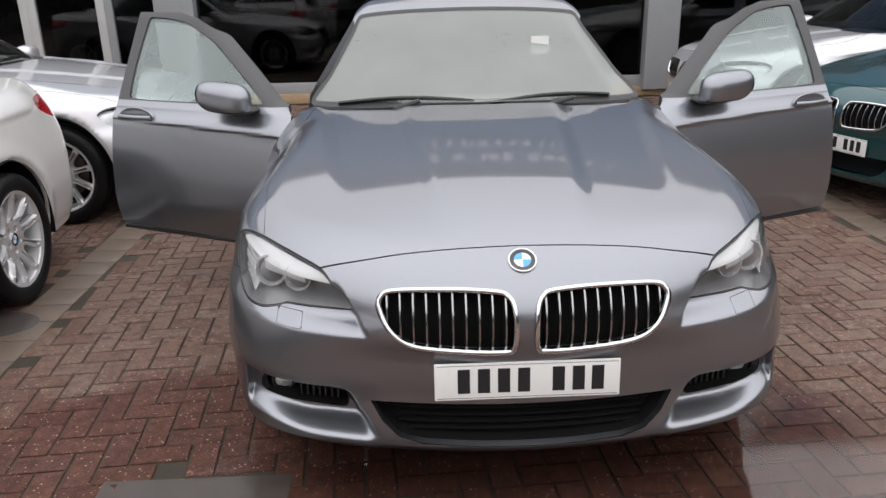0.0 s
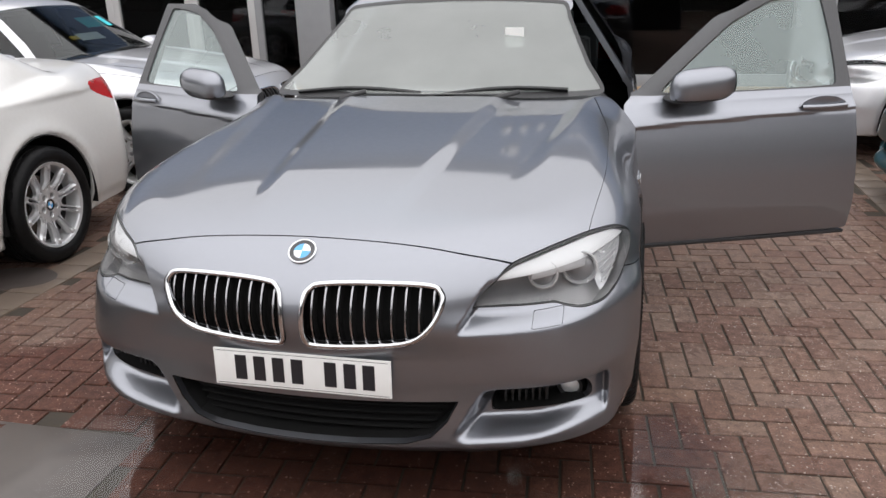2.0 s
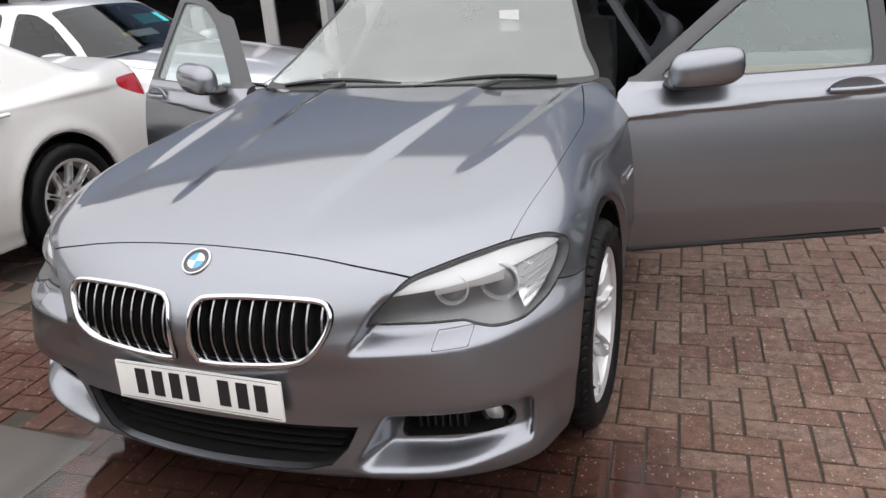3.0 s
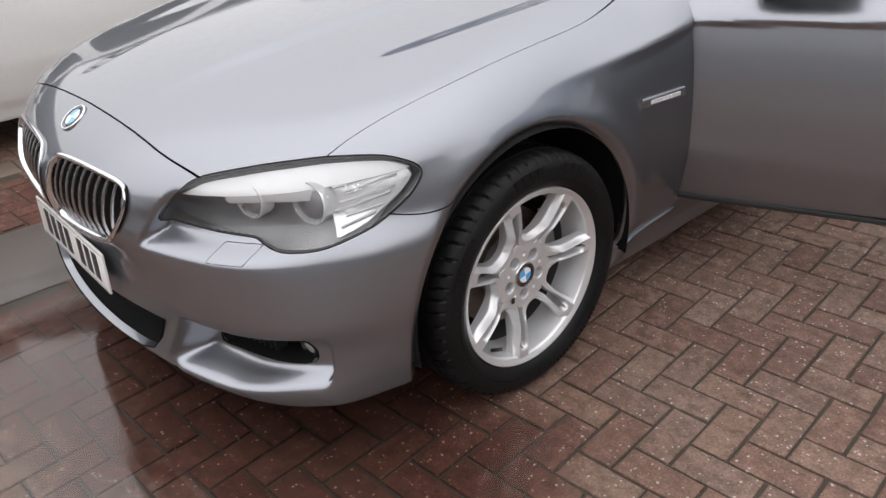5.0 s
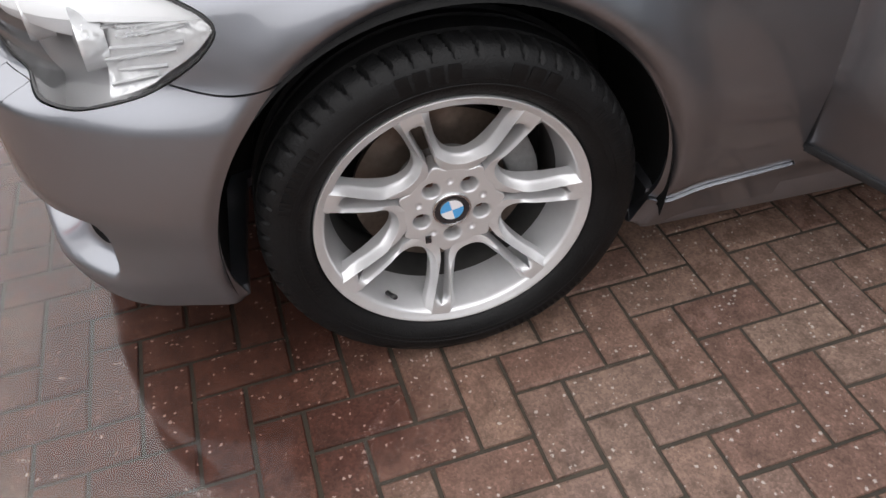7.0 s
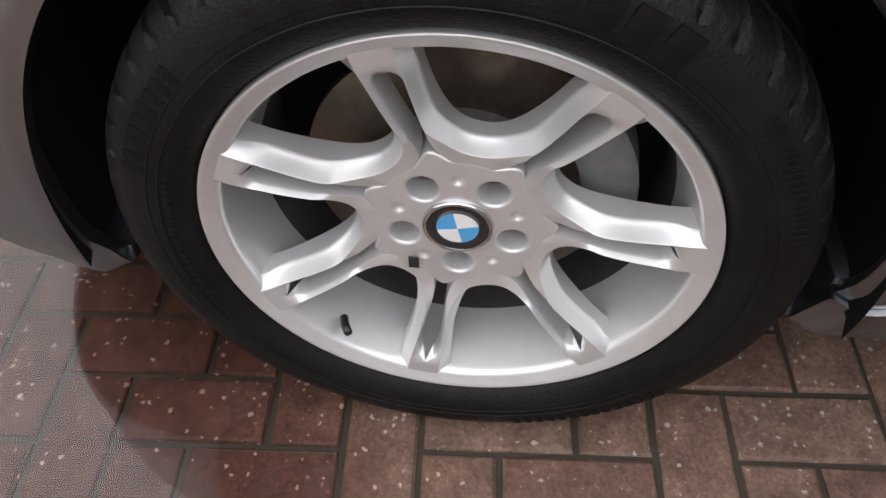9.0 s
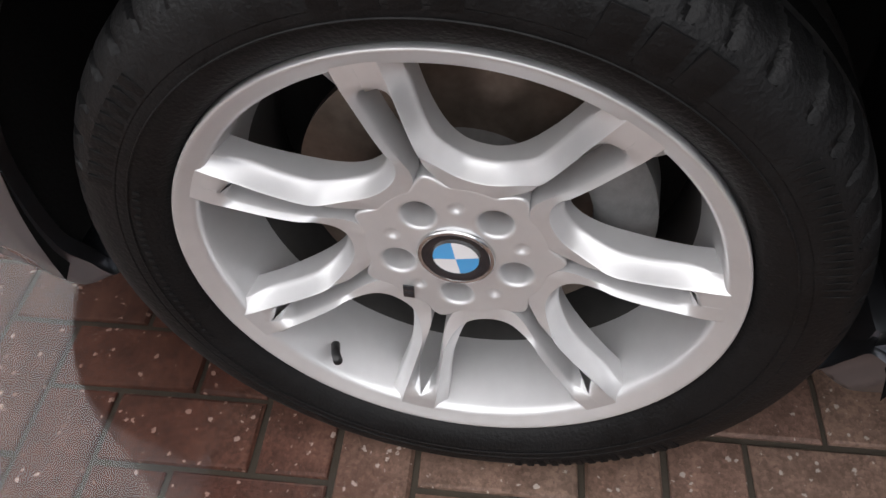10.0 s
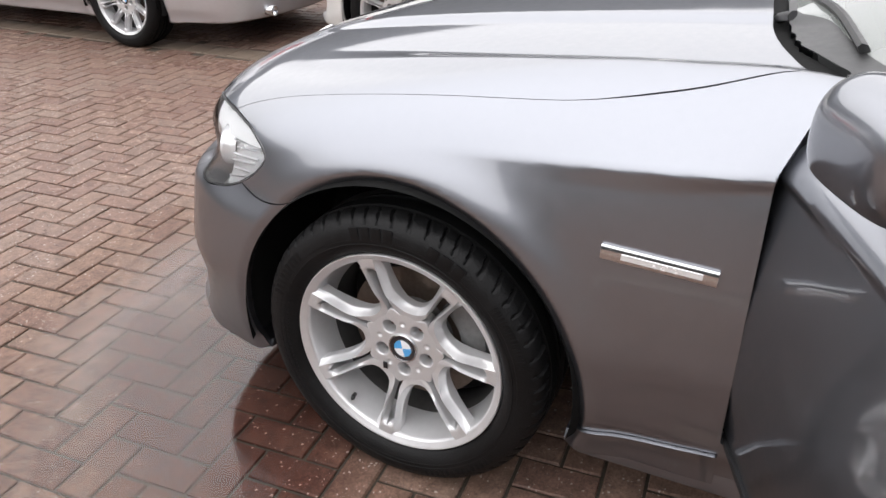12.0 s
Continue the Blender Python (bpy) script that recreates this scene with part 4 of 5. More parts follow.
def seat(car, x):
    def f(a, y, z):
        base = np.maximum(np.abs(a - x) - 0.25, np.maximum(np.abs(y - 2.35) - 0.27, np.abs(z - 0.5) - 0.08))
        yb = y - 2.62 - (z - 0.6) * 0.3
        back = np.maximum(np.abs(a - x) - 0.25 + 0.1 * np.maximum(z - 0.9, 0), np.maximum(np.abs(yb) - 0.06, np.abs(z - 0.8) - 0.31))
        yh = y - 2.62 - (z - 0.6) * 0.3
        rest = np.maximum(np.abs(a - x) - 0.13, np.maximum(np.abs(yh) - 0.05, np.abs(z - 1.2) - 0.06))
        return smin(smin(base, back, 0.06), rest, 0.03) - 0.02
    v, fc = skin(f, (x - 0.32, 2.0, 0.38), (x + 0.32, 3.1, 1.4), 0.035)
    shape("seat", v, fc, CABIN, car, "black upholstered seat", gradient(f, v))


def interior(car, hero):
    part("cabin_floor", boxes(((0, 2.7, 0.24), (1.6, 2.5, 0.06)), bevel=0.01), CABIN, car)
    v, f = sweep([(-0.76, 1.86, 0.86), (-0.3, 1.72, 0.9), (0, 1.7, 0.9), (0.3, 1.72, 0.9), (0.76, 1.86, 0.86)], [(-0.32, 0.05), (-0.1, 0.075), (0.1, 0.06), (0.2, -0.02), (0.2, -0.3), (-0.3, -0.3)], up=[(0, 0, 1)] * 5)
    shape("dashboard", v, f, CABIN, car, "black dashboard", sharp=30)
    for x in (-0.38, 0.38):
        seat(car, x)
    part("rear_seat", boxes(((0, 3.25, 0.5), (1.3, 0.5, 0.2)), ((0, 3.55, 0.85), (1.3, 0.16, 0.6)), bevel=0.05), CABIN, car, "black upholstered rear bench")
    if hero:
        a = np.linspace(0, 2 * math.pi, 40, endpoint=False)
        p = np.stack([-0.38 + 0.185 * np.cos(a), 2.02 + 0.08 * np.sin(a), 0.88 + 0.167 * np.sin(a)], 1)
        tube(p, ring(8, 0.016), CABIN, "steering_wheel", car, "", True, np.tile((0, -0.9, 0.44), (40, 1)))
        part("rear_view_mirror", boxes(((0, 2.06, 1.255), (0.22, 0.03, 0.06)), ((0, 2.08, 1.30), (0.03, 0.03, 0.08)), bevel=0.012), BLACK, car)


def arches(car, ys):
    for y0 in ys:
        for s in (1, -1):
            th = np.linspace(radians(-12), radians(190), 48)
            prof = [(0.91, 0.396), (0.88, 0.408), (0.6, 0.408), (0.56, 0.398), (0.55, 0.1)]
            v = np.array([(s * x, y0 + r * math.cos(t), HUB_Z + r * math.sin(t)) for x, r in prof for t in th])
            n = len(th)
            f = [(i * n + j, i * n + j + 1, (i + 1) * n + j + 1, (i + 1) * n + j) for i in range(len(prof) - 1) for j in range(n - 1)]
            shape("arch_liner", v, f, LINER, car, "black felt wheel arch liner", sharp=40)


def hero_car():
    car = tagged(new("saloon_car"), "grey metallic saloon with both front doors open on wet paving", "car")
    front = skin(body, (-1.02, -0.12, 0.13), (1.02, 1.56, 1.2), 0.0078)
    front = clip(front, lambda x, y, z: y - 1.488)[0]
    rear = skin(body, (-1.02, 1.44, 0.13), (1.02, 5.0, 1.56), 0.022)
    rear = clip(rear, lambda x, y, z: 1.488 - y)[0]
    cut = lambda v: abs(v[1] - 1.488) < 1e-4

    # front: take the pieces out one after the other
    m = clip(front, in_arch)[1]
    lens, m = clip(m, in_lamp)
    m = clip(m, grown(in_lamp, 0.0025))[1]
    m = clip(m, in_kidney)[1]
    m = clip(m, in_intake)[1]
    m = clip(m, in_duct)[1]
    hood, m = clip(m, in_hood)
    m = clip(m, hood_gap)[1]
    m = clip(m, in_screen)[1]
    cowl, m = clip(m, in_cowl)
    m = clip(m, grown(in_cowl, 0.003))[1]
    wings, m = clip(m, in_wing)
    m = clip(m, grown(in_wing, 0.003))[1]
    m = clip(m, lambda x, y, z: (y - 0.85))
    bumper, sills = m
    sensors, bumper = clip(bumper, in_sensor)
    bumper = clip(bumper, grown(in_sensor, 0.001))[1]
    flaps, bumper = clip(bumper, in_flap)
    bumper = clip(bumper, grown(in_flap, 0.0011))[1]
    panel("bonnet", hood, GREY, car, "creased grey metallic bonnet")
    panel("front_bumper", bumper, GREY, car, "grey metallic bumper with air intakes", depth=0.02)
    for s in (1, -1):
        panel("front_wing", clip(wings, half(s))[0], GREY, car, "grey metallic wing round the wheel arch", skip=lambda v: False)
        sl = clip(sills, half(s))[0]
        panel("sill_end", inset(sl, -0.007), GREY, car, depth=0.03)
        panel("parking_sensor", clip(sensors, half(s))[0], GREY, car, "round parking sensor in the bumper", depth=0.004)
        panel("washer_flap", clip(flaps, half(s))[0], GREY, car, "small lid of the headlamp washer", depth=0.006)
        headlight(car, clip(lens, half(s))[0], s, True)
        kidney_grille(car, s, 10)
    arches(car, (AXLE, REAR_AXLE))

    # rear and cabin
    m = clip(rear, in_arch)[1]
    m = clip(m, in_screen)[1]
    cw2, m = clip(m, in_cowl)
    m = clip(m, on_side(DOOR))[1]
    m = clip(m, grown(on_side(DOOR), 0.004))[1]
    panes, m = clip(m, on_side(REAR_PANE))
    tails, m = clip(m, in_tail)
    backlight, m = clip(m, lambda x, y, z: np.maximum(np.maximum(1.1 - z, z - 1.34), np.maximum(3.5 - y, np.abs(x) - 0.56 + 0.25 * (z - 1.1))))
    panel("body_shell", m, GREY, car, "grey metallic roof, pillars and rear body", depth=0.03, skip=cut)
    w = clip(skin(body, (-0.8, 1.38, 0.93), (0.8, 2.32, 1.44), 0.0115), in_screen)[0]
    panel("windscreen", w, SCREEN, car, "windscreen with a pale painted reflection", depth=0).visible_shadow = False
    def band(x, y, z):
        return np.maximum(-in_screen(x, y, z) - 0.016, in_screen(x, y, z) - 0.001)
    edge = clip(w, band)[0]
    panel("screen_seal", inset(edge, -0.0015), BLACK, car, "black windscreen seal", depth=0)
    c = clip(skin(body, (-0.8, 1.36, 0.9), (0.8, 1.7, 1.06), 0.011), in_cowl)[0]
    c = clip(c, in_screen)[1]
    for s in (1, -1):
        panel("cowl", inset(clip(c, half(s))[0], 0.012), LINER, car, "black plastic scuttle below the windscreen", depth=0)
    panel("rear_window", backlight, CARGLASS, car, depth=0)
    for s in (1, -1):
        panel("side_window", clip(panes, half(s))[0], CARGLASS, car, "tinted rear door window", depth=0)
        panel("tail_lamp", clip(tails, half(s))[0], REDLAMP, car, "red tail lamp", depth=0)

    # the open doors
    leaf = clip(skin(body, (0.55, 1.44, 0.28), (1.0, 2.66, 1.48), 0.0105), on_side(DOOR))[0]
    for s, angle in ((1, 68.5), (-1, 63.5)):
        d = leaf if s > 0 else mirrored(leaf)
        pane, d = clip(d, on_side(PANE))
        d2 = clip(d, grown(on_side(PANE), 0.003))[1]
        upper, low = clip(d2, lambda x, y, z: 0.972 - z)
        door = panel("front_door", low, GREY, car, "grey metallic front door swung wide open", depth=0.09)
        hinge = Vector((s * 0.85, 1.53, 0))
        door.matrix_local = Matrix.Translation(hinge) @ pose(0, 0, 0, 0, 0, -s * angle) @ Matrix.Translation(-hinge)
        panel("window_frame", upper, TRIM, door, "dark window frame", depth=0.045)
        inner = inset(low, 0.088)
        shape("door_lining", inner[0], [q[::-1] for q in inner[1]], CABIN, door, "black door lining")
        panel("door_glass", inset(pane, 0.008), SIDEGLASS, door, "door window with a pale painted reflection", depth=0).visible_shadow = False
        door_mirror(door, s)
        door_handle(door, s)
        part("bottom_seal", boxes(((s * 0.872, 2.035, 0.332), (0.05, 1.06, 0.016)), bevel=0.005), BLACK, door, "black rubber seal along the bottom edge")
        # side repeater on the wing
        t = np.linspace(0, 1, 14)
        yy, zz = 1.238 + 0.197 * t, 0.692 - 0.010 * t
        xx = np.array([float(HOLLOW(z)) for z in zz]) + 0.0035
        p = np.stack([s * xx, yy, zz], 1)
        rep = tube(p, [(-0.014, -0.004), (-0.014, 0.002), (-0.009, 0.0045), (0.009, 0.0045), (0.014, 0.002), (0.014, -0.004)], CHROME, "side_repeater", car, "slim chrome framed side repeater", False, np.tile((s * 1.0, 0, 0.08), (14, 1)))
        p2 = p + (s * 0.0035, 0.006, -0.001)
        tube(p2[2:-2], [(-0.0065, 0), (-0.005, 0.003), (0.005, 0.003), (0.0065, 0)], LAMPSILVER, "repeater_lens", rep, "", False, np.tile((s * 1.0, 0, 0.08), (10, 1)))
        part("sill", boxes(((s * 0.80, 2.3, 0.22), (0.10, 2.2, 0.11)), bevel=0.02), GREY, car, "grey sill below the doors")
        # fog lamp and its black duct, the washer flap
        v, f = lathe([(-0.004, 0.026), (-0.010, 0.029), (-0.010, 0.035), (0.0, 0.038), (0.04, 0.04)], 40, axis="y")
        fog = shape("fog_lamp", v + (s * 0.722, 0.252, 0.335), f, BLACK, car, "round fog lamp in a black duct", sharp=40)
        v, f = lathe([(-0.012, 0.001), (-0.009, 0.014), (-0.002, 0.0265)], 32, axis="y")
        shape("fog_lens", v + (s * 0.722, 0.252, 0.335), f, LAMPSILVER, fog, "clear round lens")
        vv = np.stack([s * DUCT[:, 0], at_front(DUCT[:, 0], DUCT[:, 1]) + 0.085, DUCT[:, 1]], 1)
        k = len(vv)
        shape("duct_backing", np.concatenate([vv, vv - (0, 0.09, 0)]), [tuple(range(k))] + [(i, (i + 1) % k, k + (i + 1) % k, k + i) for i in range(k)], LINER, car, smooth=False)
        for i in range(7):
            x = 0.545 + 0.019 * i
            part("duct_slat", boxes(((s * x, float(at_front(x, 0.345)) + 0.035, 0.348), (0.006, 0.03, 0.07)), bevel=0), BLACK, car)
    # centre intake
    vv = np.stack([INTAKE[:, 0], at_front(INTAKE[:, 0], INTAKE[:, 1]) + 0.09, INTAKE[:, 1]], 1)
    k = len(vv)
    shape("intake_backing", np.concatenate([vv, vv - (0, 0.095, 0)]), [tuple(range(k))] + [(i, (i + 1) % k, k + (i + 1) % k, k + i) for i in range(k)], LINER, car, "black air intake", smooth=False)
    for z in (0.262, 0.285, 0.308, 0.331, 0.354):
        x = np.linspace(-0.345 - (z - 0.262) * 0.6, 0.345 + (z - 0.262) * 0.6, 20)
        p = np.stack([x, at_front(x, np.full(20, z)) + 0.07, np.full(20, z)], 1)
        tube(p, ring(6, 0.003, 0.012), LINER, "intake_bar", car, "", False, np.tile((0, 1.0, 0), (20, 1)))
    plate(car, pose(0.006, float(at_front(0.0, 0.44)) - 0.007, 0.457, -3))
    y = float(at_front(0.0, 0.775))
    n = Vector(gradient(body, np.array([[0.0, y, 0.775]]))[0])
    badge(car, Matrix.Translation((0, y, 0.775)) @ n.to_track_quat("X", "Z").to_matrix().to_4x4())
    # wipers lie at the foot of the screen
    for x0, x1, lean in ((-0.62, -0.02, 0.0), (0.05, 0.6, 0.0)):
        t = np.linspace(0, 1, 14)
        x = x0 + (x1 - x0) * t
        z = 0.992 + 0.018 * np.sin(t * math.pi) + 0.01 * t
        p = np.stack([x, screen_y(x, z) - 0.02, z], 1)
        w = tube(p, ring(6, 0.009, 0.012), BLACK, "wiper", car, "black wiper blade at rest", False, np.tile((0, -0.8, 0.6), (14, 1)))
        q = np.array([(x0 + 0.25, 1.42, 0.985), (x0 + 0.33, 1.44, 1.005), (x0 + 0.36, 1.45, 1.012)])
        tube(q, ring(6, 0.012, 0.008), BLACK, "wiper_arm", w, "", False, np.tile((0, -0.8, 0.6), (3, 1)))
    z = 1.2
    part("tax_disc", boxes(((0.33, float(screen_y(0.33, z)) + 0.012, z), (0.085, 0.004, 0.085)), bevel=0), PAPER, car, "square white paper behind the windscreen")
    interior(car, True)
    for y0 in (AXLE, REAR_AXLE):
        wheel(car, pose(0.912, y0, HUB_Z), 0.002 if y0 == AXLE else 0.0055, 160, y0 == AXLE)
        wheel(car, pose(-0.912, y0, HUB_Z, 0, 0, 180), 0.002 if y0 == AXLE else 0.0055, 160, y0 == AXLE)
    return car


# ---- the other cars of the yard, all closed ----
PLAIN = {}


def plain_pieces():
    m = skin(body, (-1.04, -0.15, 0.12), (1.04, 5.0, 1.54), 0.026)
    for g in (in_arch, in_kidney, in_intake, in_duct):
        m = clip(m, g)[1]
    for name, g in (("headlight", in_lamp), ("windscreen", in_screen), ("cowl", in_cowl), ("tail_lamp", in_tail)):
        PLAIN[name], m = clip(m, g)
    a, m = clip(m, on_side(PANE))
    b, m = clip(m, on_side(REAR_PANE))
    PLAIN["side_window"] = joined(a, b)
    PLAIN["rear_window"], m = clip(m, lambda x, y, z: np.maximum(np.maximum(1.1 - z, z - 1.34), np.maximum(3.5 - y, np.abs(x) - 0.56 + 0.25 * (z - 1.1))))
    PLAIN["bonnet"], m = clip(m, in_hood)
    m = clip(m, grown(in_hood, 0.004))[1]
    PLAIN["body"] = m
    PLAIN.update({k: (v[0], v[1], gradient(body, v[0])) for k, v in PLAIN.items()})


def plain_car(name, label, colour, m, stickers=False):
    car = tagged(new(name), label, "car", "parked cars")
    car.matrix_local = m
    if not PLAIN:
        plain_pieces()
    looks = {"body": (colour, ""), "bonnet": (colour, ""), "windscreen": (CARGLASS, "dark glass"), "side_window": (CARGLASS, "dark glass"), "rear_window": (CARGLASS, "dark glass"), "cowl": (BLACK, ""), "tail_lamp": (REDLAMP, "red lamp"), "headlight": (LENS, "clear lens")}
    for k, (mat, lab) in looks.items():
        v, f, n = PLAIN[k]
        if k == "body":
            v, f, n = lip((v, f), n, 0.02)
        if k in ("tail_lamp", "side_window", "headlight"):
            for s in (1, -1):
                piece = clip((v, f), half(s))[0]
                ob = shape(k, *piece, mat, car, lab, gradient(body, piece[0]))
                if k == "headlight":
                    bowl = inset(piece, 0.05)
                    shape("lamp_bowl", *bowl, LAMPSILVER, ob, "", gradient(body, bowl[0]))
        else:
            shape(k, v, f, mat, car, lab, n)
    for s in (1, -1):
        kidney_grille(car, s, 8)
        vm = skin(lambda x, y, z: (np.abs((s * x - 0.98) / 0.12) ** 3 + np.abs((y - 1.78) / 0.08) ** 2.4 + np.abs((z - 0.99) / 0.07) ** 2.6) ** 0.4 - 1, (min(s * 0.82, s * 1.14), 1.66, 0.88), (max(s * 0.82, s * 1.14), 1.9, 1.1), 0.02)
        shape("door_mirror", *vm, colour, car)
        t = np.linspace(-0.1, 0.1, 8)
        for y in (2.36, 3.36):
            tube(np.stack([np.full(8, s * 0.905), y + t, np.full(8, 0.9)], 1), ring(8, 0.012, 0.016), colour, "door_handle", car, "", False, np.tile((s * 1.0, 0, 0), (8, 1)))
    arches(car, (AXLE, REAR_AXLE))
    part("underbody", boxes(((0, 2.5, 0.25), (1.3, 4.3, 0.1)), ((0, 0.35, 0.4), (1.0, 0.3, 0.4)), bevel=0.01), BLACK, car)
    plate(car, pose(0, -0.02, 0.43), True)
    for s in (-0.5, 0.5):
        v, f = lathe([(0.0, 0.03), (0.09, 0.038), (0.092, 0.034), (0.02, 0.03)], 24, axis="y")
        shape("exhaust_tip", v + (s, 4.78, 0.27), f, CHROME, car, "chrome exhaust tip")
    interior(car, False)
    for y0 in (AXLE, REAR_AXLE):
        wheel(car, pose(0.912, y0, HUB_Z), 0.0055, 64, False)
        wheel(car, pose(-0.912, y0, HUB_Z, 0, 0, 180), 0.0055, 64, False)
    if stickers:
        z = 1.12
        for x, w, h, mt in ((0.35, 0.34, 0.16, STICKER), (-0.1, 0.3, 0.05, YELLOW), (0.0, 0.3, 0.1, PAPER)):
            zz = z + (0.1 if mt is STICKER else 0)
            ob = part("price_sticker", boxes(((0, 0, 0), (w, 0.004, h)), bevel=0), mt, car, "price sticker inside the windscreen")
            ob.matrix_local = pose(x, float(screen_y(x, zz)) + 0.03, zz, -60)
    return car


# ---- the ground: block paving in a herringbone, wet ----
def brick_material(name, joint=False):
    m = bpy.data.materials.new(name)
    m.use_nodes = True
    n, l = m.node_tree.nodes, m.node_tree.links
    p = n["Principled BSDF"]

    def node(kind, **kw):
        q = n.new("ShaderNode" + kind)
        for k, v in kw.items():
            q.inputs[k].default_value = v
        return q

    geo, info = n.new("ShaderNodeNewGeometry"), n.new("ShaderNodeObjectInfo")
    rnd = n.new("ShaderNodeMath")
    rnd.operation = "ADD"
    l.new(geo.outputs["Random Per Island"], rnd.inputs[0])
    l.new(info.outputs["Random"], rnd.inputs[1])
    frac = n.new("ShaderNodeMath")
    frac.operation = "FRACT"
    l.new(rnd.outputs[0], frac.inputs[0])
    ramp = n.new("ShaderNodeValToRGB")
    ramp.color_ramp.elements[0].color, ramp.color_ramp.elements[1].color = (0.142, 0.083, 0.064, 1), (0.19, 0.129, 0.099, 1)
    for pos, col in ((0.3, (0.160, 0.096, 0.073, 1)), (0.6, (0.178, 0.113, 0.085, 1)), (0.85, (0.160, 0.104, 0.082, 1))):
        e = ramp.color_ramp.elements.new(pos)
        e.color = col
    l.new(frac.outputs[0], ramp.inputs[0])
    big = node("TexNoise", Scale=0.9, Detail=3.0)
    mid = node("TexNoise", Scale=22.0, Detail=6.0, Roughness=0.65)
    fine = node("TexNoise", Scale=160.0, Detail=4.0, Roughness=0.7)
    grit_glint = node("TexVoronoi", Scale=95.0)
    for q in (big, mid, fine, grit_glint):
        l.new(geo.outputs["Position"], q.inputs["Vector"])
    # grain and stains
    gr = node("MapRange", **{"From Min": 0.3, "From Max": 0.75, "To Min": 0.6, "To Max": 1.35})
    l.new(mid.outputs["Fac"], gr.inputs["Value"])
    g2 = node("MapRange", **{"From Min": 0.3, "From Max": 0.7, "To Min": 0.8, "To Max": 1.2})
    l.new(fine.outputs["Fac"], g2.inputs["Value"])
    mm = n.new("ShaderNodeMath")
    mm.operation = "MULTIPLY"
    l.new(gr.outputs[0], mm.inputs[0])
    l.new(g2.outputs[0], mm.inputs[1])
    sc = n.new("ShaderNodeVectorMath")
    sc.operation = "SCALE"
    l.new(ramp.outputs[0], sc.inputs[0])
    l.new(mm.outputs[0], sc.inputs["Scale"])
    # pale aggregate grains and painted wet glints, uneven in size and shape
    warp = n.new("ShaderNodeVectorMath")
    warp.operation = "MULTIPLY_ADD"
    warp.inputs[1].default_value = (0.012, 0.012, 0.012)
    l.new(fine.outputs["Color"], warp.inputs[0])
    l.new(geo.outputs["Position"], warp.inputs[2])
    l.new(warp.outputs[0], grit_glint.inputs["Vector"])
    sep = n.new("ShaderNodeSeparateColor")
    l.new(grit_glint.outputs["Color"], sep.inputs[0])
    size = n.new("ShaderNodeMath")
    size.operation = "POWER"
    size.inputs[1].default_value = 2.5
    l.new(sep.outputs[1], size.inputs[0])
    grow = node("MapRange", **{"To Min": 0.06, "To Max": 0.40})
    l.new(size.outputs[0], grow.inputs["Value"])
    gap = n.new("ShaderNodeMath")
    gap.operation = "SUBTRACT"
    l.new(grow.outputs[0], gap.inputs[0])
    l.new(grit_glint.outputs["Distance"], gap.inputs[1])
    spot = node("MapRange", **{"From Min": 0.0, "From Max": 0.06})
    l.new(gap.outputs[0], spot.inputs["Value"])
    thick = n.new("ShaderNodeMath")
    thick.operation = "MULTIPLY_ADD"
    thick.inputs[1].default_value = 1.3
    l.new(mid.outputs["Fac"], thick.inputs[0])
    l.new(sep.outputs[0], thick.inputs[2])
    rare = node("MapRange", **{"From Min": 1.05, "From Max": 1.12})
    l.new(thick.outputs[0], rare.inputs["Value"])
    both = n.new("ShaderNodeMath")
    both.operation = "MULTIPLY"
    l.new(spot.outputs[0], both.inputs[0])
    l.new(rare.outputs[0], both.inputs[1])
    mix = n.new("ShaderNodeMix")
    mix.data_type = "RGBA"
    some = n.new("ShaderNodeMath")
    some.operation = "MULTIPLY"
    l.new(both.outputs[0], some.inputs[0])
    l.new(some.outputs[0], mix.inputs["Factor"])
    l.new(sc.outputs[0], mix.inputs["A"])
    mix.inputs["B"].default_value = (0.66, 0.62, 0.57, 1)
    # the washed-down patch before the car, darker and glossier
    spread = n.new("ShaderNodeVectorMath")
    spread.operation = "MULTIPLY_ADD"
    spread.inputs[1].default_value, spread.inputs[2].default_value = (0.526, 1.28, 0.0), (0.21, -0.43, 0.0)
    l.new(geo.outputs["Position"], spread.inputs[0])
    far = n.new("ShaderNodeVectorMath")
    far.operation = "LENGTH"
    l.new(spread.outputs[0], far.inputs[0])
    ragged = node("TexNoise", Scale=2.6, Detail=5.0)
    l.new(geo.outputs["Position"], ragged.inputs["Vector"])
    rag = n.new("ShaderNodeMath")
    rag.operation = "MULTIPLY_ADD"
    l.new(ragged.outputs["Fac"], rag.inputs[0])
    rag.inputs[1].default_value = 0.5
    l.new(far.outputs["Value"], rag.inputs[2])
    soak = node("MapRange", **{"From Min": 1.03, "From Max": 1.24, "To Min": 1.0, "To Max": 0.0})
    l.new(rag.outputs[0], soak.inputs["Value"])
    # flecks turn paler in the soaked patch, as sky glints put into the colour
    more = node("MapRange", **{"To Min": 0.45, "To Max": 1.0})
    l.new(soak.outputs[0], more.inputs["Value"])
    l.new(more.outputs[0], some.inputs[1])
    dark = n.new("ShaderNodeMix")
    dark.data_type = "RGBA"
    dark.blend_type = "MULTIPLY"
    l.new(soak.outputs[0], dark.inputs["Factor"])
    dark.inputs["B"].default_value = (0.55, 0.37, 0.34, 1)
    l.new(mix.outputs["Result"], dark.inputs["A"])
    l.new(dark.outputs["Result"], p.inputs["Base Color"])
